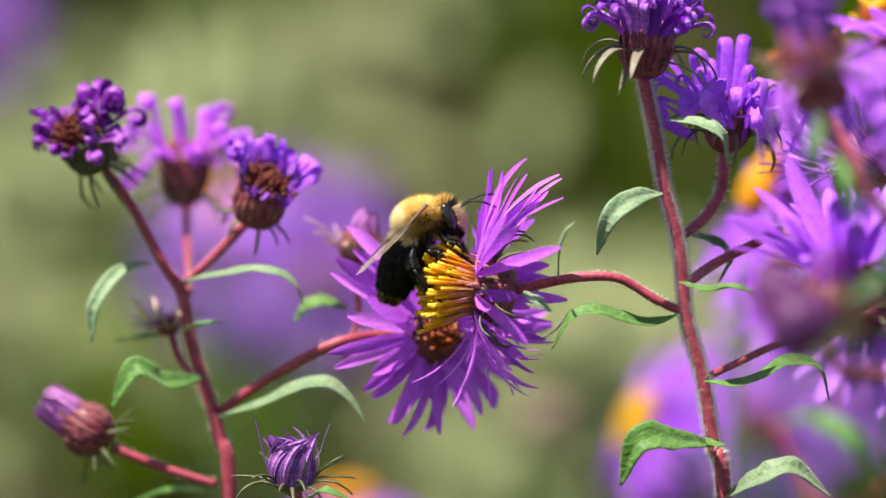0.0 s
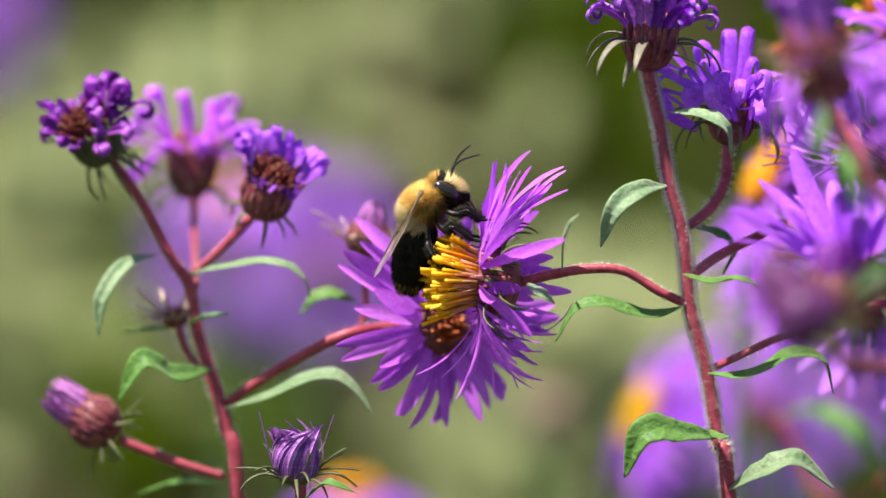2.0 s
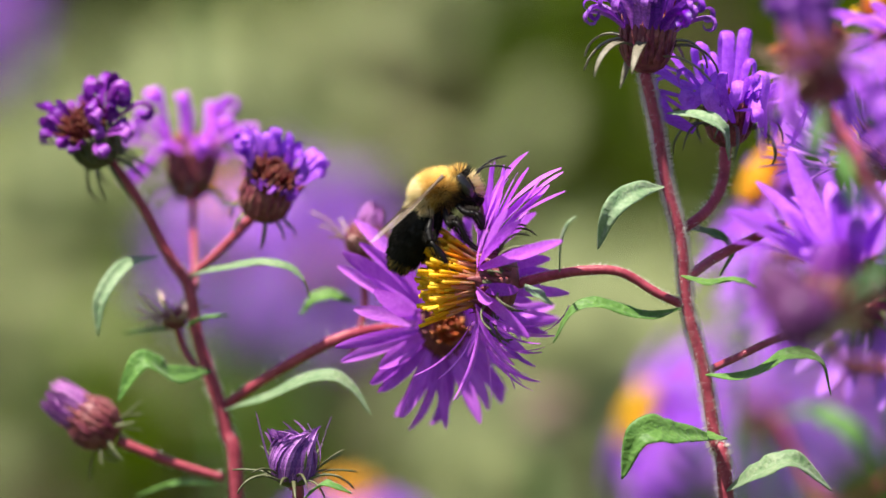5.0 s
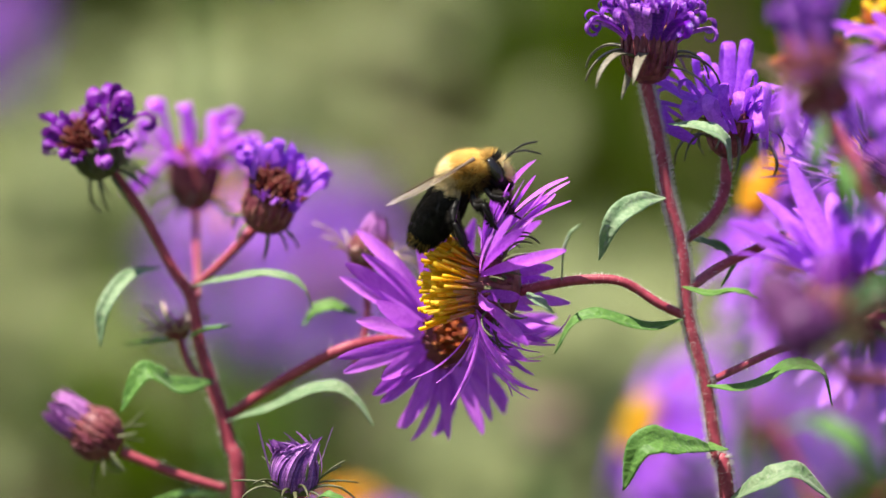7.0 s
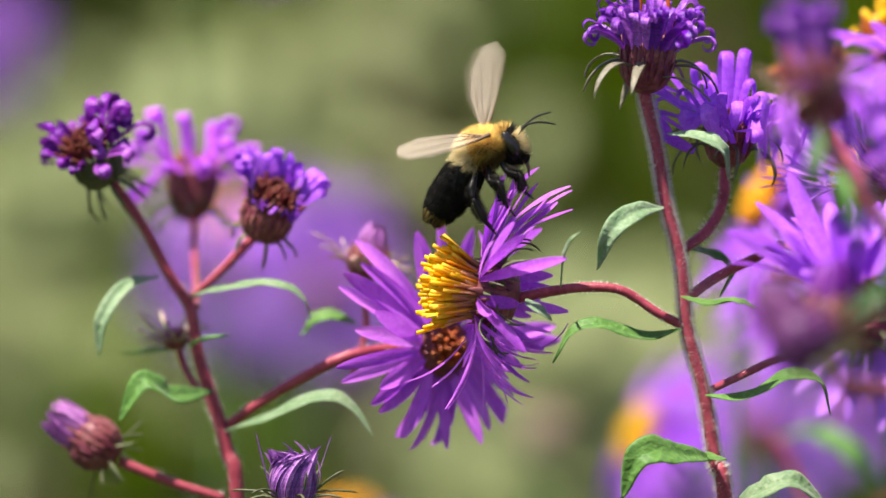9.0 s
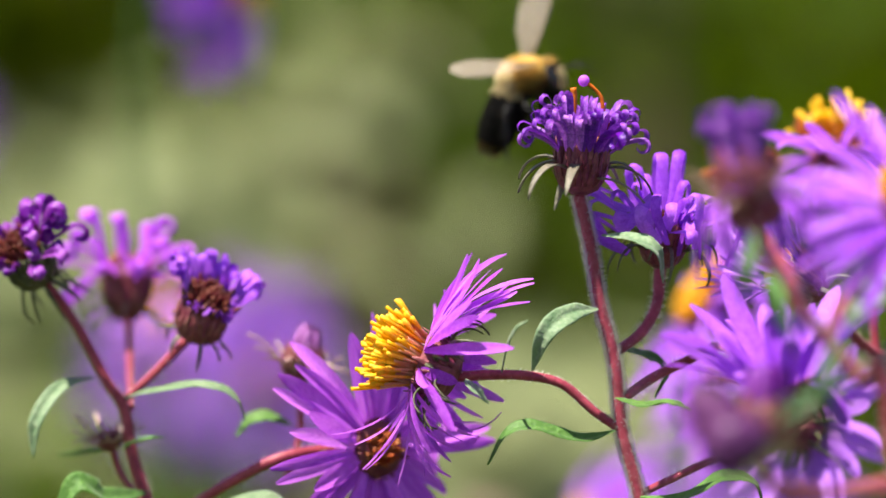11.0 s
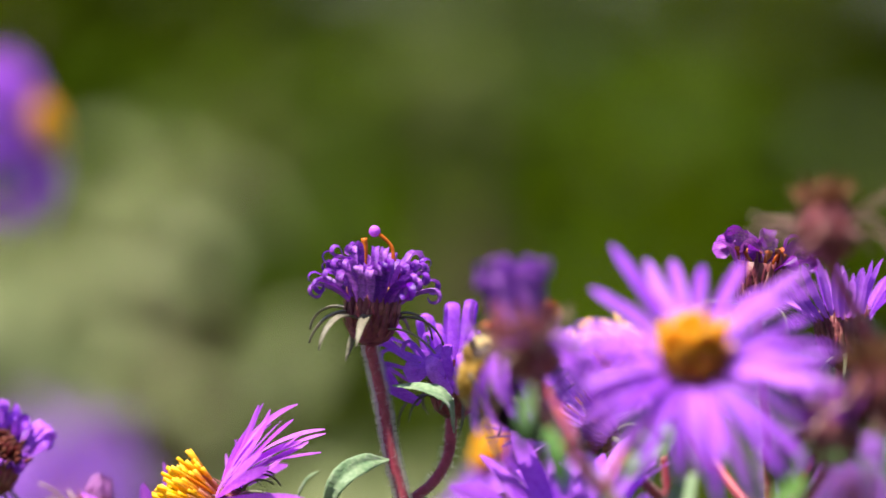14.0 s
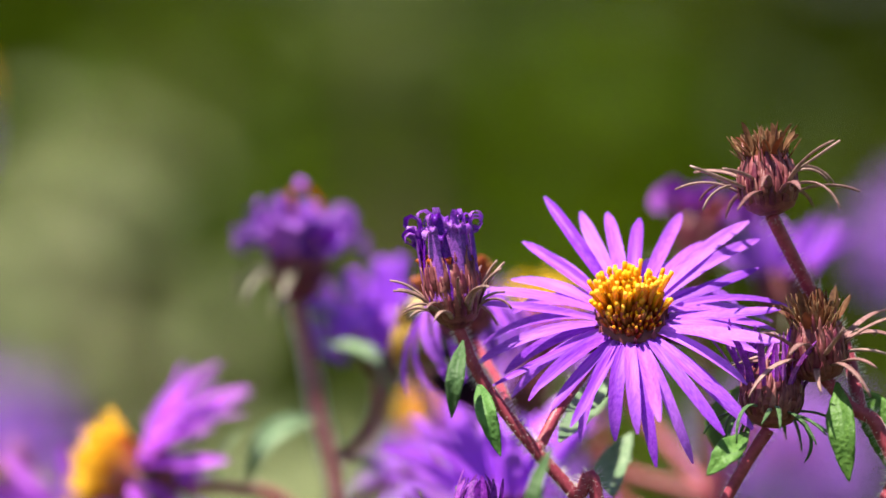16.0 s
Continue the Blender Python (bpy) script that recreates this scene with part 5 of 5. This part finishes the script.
# seconds, u, v, d, pitch, heading (0: to the right, positive: turned away), abdomen's droop, head's nod
BEE = (
    (0.0, 744, 390, 0, 18, 2, 52, 12), (0.5, 742, 382, 0, 24, 2, 44, 4), (1.0, 743, 384, 0, 28, 2, 44, 4), (1.5, 745, 378, 0, 30, 2, 44, 2),
    (2.0, 742, 380, 0, 42, 2, 37, 0), (2.5, 738, 384, 0, 38, 2, 40, 4), (3.0, 745, 386, 0, 34, 2, 40, 4), (3.5, 758, 378, 0, 28, 2, 40, 2),
    (4.2, 770, 367, 0, 16, 2, 44, 4), (6.3, 772, 326, -3, 28, 2, 42, 4), (6.6, 784, 320, -3, 24, 2, 42, 2), (7.0, 820, 300, -3, 14, 2, 42, 0),
    (7.5, 822, 287, -3, 15, 2, 42, 0), (7.8, 831, 276, -3, 15, 2, 42, 2), (8.2, 842, 266, -3, 16, 2, 40, 0), (9.2, 851, 215, -3, 18, 2, 36, 0),
    (9.7, 830, 60, 0, 16, 8, 32, 0), (10.3, 890, -123, 10, 12, 6, 35, 4), (10.4, 893, -117, 12, 12, 6, 38, 4), (10.5, 924, -116, 14, 12, 6, 31, 4),
    (10.6, 941, -98, 18, 12, 6, 28, 4), (10.7, 971, -88, 22, 12, 6, 28, 4), (10.8, 1005, -81, 26, 10, 6, 30, 4), (10.9, 1029, -72, 32, 8, 6, 44, 6),
    (11.0, 1040, -64, 38, 10, 6, 56, 10), (11.1, 1048, -76, 40, 8, 6, 54, 12), (11.2, 1046, -97, 40, 6, 6, 51, 12), (11.3, 1052, -107, 40, 6, 2, 46, 12),
    (11.4, 1058, -121, 40, 6, 0, 43, 12), (11.5, 1084, -142, 40, 4, 0, 35, 12), (11.6, 1124, -157, 42, 4, -3, 37, 12), (11.7, 1162, -166, 44, 4, -8, 42, 12),
    (11.8, 1215, -164, 45, 4, -14, 41, 12), (11.9, 1278, -155, 45, 4, -16, 40, 12), (12.0, 1330, -127, 45, 4, -16, 46, 12), (12.1, 1364, -107, 45, 4, -14, 43, 12),
    (12.2, 1394, -77, 45, 4, -12, 39, 12), (12.3, 1430, -54, 45, 4, -10, 36, 12), (12.4, 1442, -50, 45, 4, -8, 36, 12), (12.5, 1442, -34, 45, 4, 0, 36, 12),
    (12.6, 1412, 50, 35, 20, 10, 38, 8), (12.7, 1362, 160, 10, 50, 10, 42, 8), (12.85, 1350, 192, -14, 80, 6, 50, 8), (13.0, 1346, 200, -22, 92, 5, 55, 10), (13.5, 1342, 204, -22, 94, 5, 55, 10),
    (14.2, 1340, 202, -22, 92, 5, 55, 10), (15.0, 1344, 206, -22, 94, 5, 55, 10), (16.0, 1348, 214, -22, 92, 5, 55, 10))


def bee_pose(u, v, d, pitch, heading):
    return Matrix.Translation(spot(u, v, d)) @ Matrix.Rotation(radians(heading), 4, "Z") @ Matrix.Rotation(radians(-pitch), 4, "Y")


FLY = (8.9, 12.75)


def motions():
    walk(focus_point, [(t, Matrix.Translation(spot(u, v, d))) for t, u, v, d in FOCUS])
    walk(bee, [(t, bee_pose(u, v, d, p, h)) for t, u, v, d, p, h, a, n in BEE])
    walk(abdomen, [(t, pose(-0.0009, 0, -0.0007, 0, -a, 0)) for t, u, v, d, p, h, a, n in BEE])
    walk(bee_head, [(t, pose(0.002, 0, 0.0001, 0, n, 0)) for t, u, v, d, p, h, a, n in BEE])
    # legs tuck a little in flight
    for leg in legs:
        rest = leg.matrix_basis.copy()
        x = rest.translation.x
        tuck = rest @ pose(0, 0, 0, 0, 25, 0)
        step = rest @ pose(0, 0, 0, 0, -8 if x > 0 else 8, 0)
        walk(leg, [(0, rest), (2.0, step), (4.0, rest), (6.5, step), (8.2, rest), (FLY[0], rest), (FLY[0] + 0.3, tuck), (12.5, tuck), (13, rest), (16, rest)])
    # wings folded over the back, beating in flight: the near one swings behind, the far one over the body
    def wing_at(at, along, face):
        x = -Vector(along).normalized()
        z = (Vector(face) - x * x.dot(Vector(face))).normalized()
        y = z.cross(x)
        return Matrix.Translation(at.translation) @ Matrix((x, y, z)).transposed().to_4x4()

    # strokes of the near and the far wing: swept back, raised, lowered, between, spread; the beat by tenths of a second from 10.3 s
    near_strokes = {"B": (-0.95, -0.3, 0.12), "U": (-0.8, -0.35, 0.42), "D": (-0.3, -0.75, -0.5), "M": (-0.92, -0.42, 0.0), "H": (-0.3, -0.88, 0.3)}
    far_strokes = {"B": (0.4, 0.4, 0.8), "U": (-0.85, 0.2, 0.48), "D": (0.1, 0.85, 0.1), "M": (0.1, 0.5, 0.8), "H": (0.2, 0.9, 0.3)}
    beat = "BDBDBDBBBUHBUDBUBUBUBUU"
    for wing, s in zip(wings, (-1, 1)):
        at = wing.matrix_basis.copy()
        folds = [(t, at @ pose(0, 0, 0, 0, a, 0) @ pose(0, 0, 0, -5 * s, 0, 6 * s)) for t, a in ((0, -28), (1, -22), (2, -20), (4.2, -24), (6.3, -20), (7, -15), (8.2, -17), (FLY[0], -17))]
        fold = folds[-1][1]
        strokes = near_strokes if s < 0 else far_strokes
        face = (-0.1, -0.6, 0.8) if s < 0 else (0.1, -0.75, 0.65)
        half = wing_at(at, (-0.9, 0.35 * s, 0.2), (0.0, -0.35, 0.9))
        rows = folds + [(FLY[0] + 0.05, half)]
        k = round((FLY[0] + 0.1) * 30)
        while k < FLY[1] * 30:
            n, rest_of = divmod(k - 309, 3)
            stroke = (beat[n] if rest_of == 0 else "M") if 0 <= n < len(beat) else "BM"[k % 2]
            rows.append((k / 30, wing_at(at, strokes[stroke], face)))
            k += 1
        rows += [(FLY[1] + 0.1, half), (FLY[1] + 0.2, fold), (16, fold)]
        walk(wing, rows)
    # the flower springs up when the bee leaves
    joint = JOINT - foot
    neck = NECK - foot
    turn_rows = ((0, 0, 0), (4.2, 0, 0), (6.3, 0.4, 1), (7, 1.2, 2.5), (8.2, 1.9, 4), (9.0, 2.2, 4.5), (9.4, 11, 18), (9.6, 9.5, 16.5), (10.3, 10.3, 17), (16, 10.3, 17))
    walk(stalk, [(t, Matrix.Translation(joint) @ Matrix.Rotation(radians(a), 4, AHEAD)) for t, a, b in turn_rows])
    rows = []
    for t, a, b in turn_rows:
        where = joint + Matrix.Rotation(radians(a), 3, AHEAD) @ (neck - joint)
        rows.append((t, Matrix.Translation(where) @ Matrix.Rotation(radians(b), 4, AHEAD) @ bee_flower_rest))
    walk(bee_flower, rows)
    base = Vector(near_plant.location)
    walk(near_plant, [(t, Matrix.Translation(base) @ pose(0, 0, 0, 0, a * 0.003, 0)) for t, a in ((0, 18), (12.5, 18), (13.5, 6), (14.2, 0), (16, 0))])
    # the flower that the bee brushes dips under it
    rest = tall_disc_head.matrix_basis.copy()
    dip = Matrix.Translation(mm(1, 40) * (-40 * RIGHT - 130 * ABOVE)) @ rest
    walk(tall_disc_head, [(0, rest), (12.3, rest), (12.9, dip), (16, dip)])
    # the plant behind the flower leans with a faint breeze
    base = Vector(left_plant.location)
    walk(left_plant, [(t, Matrix.Translation(base) @ pose(0, 0, 0, 0, a * 0.0037, 0)) for t, a in ((0, -11), (1, -9), (2, -5), (3, -1), (4.2, -2), (6.5, 0), (8.2, 1), (11, 0), (16, 0))])


motions()
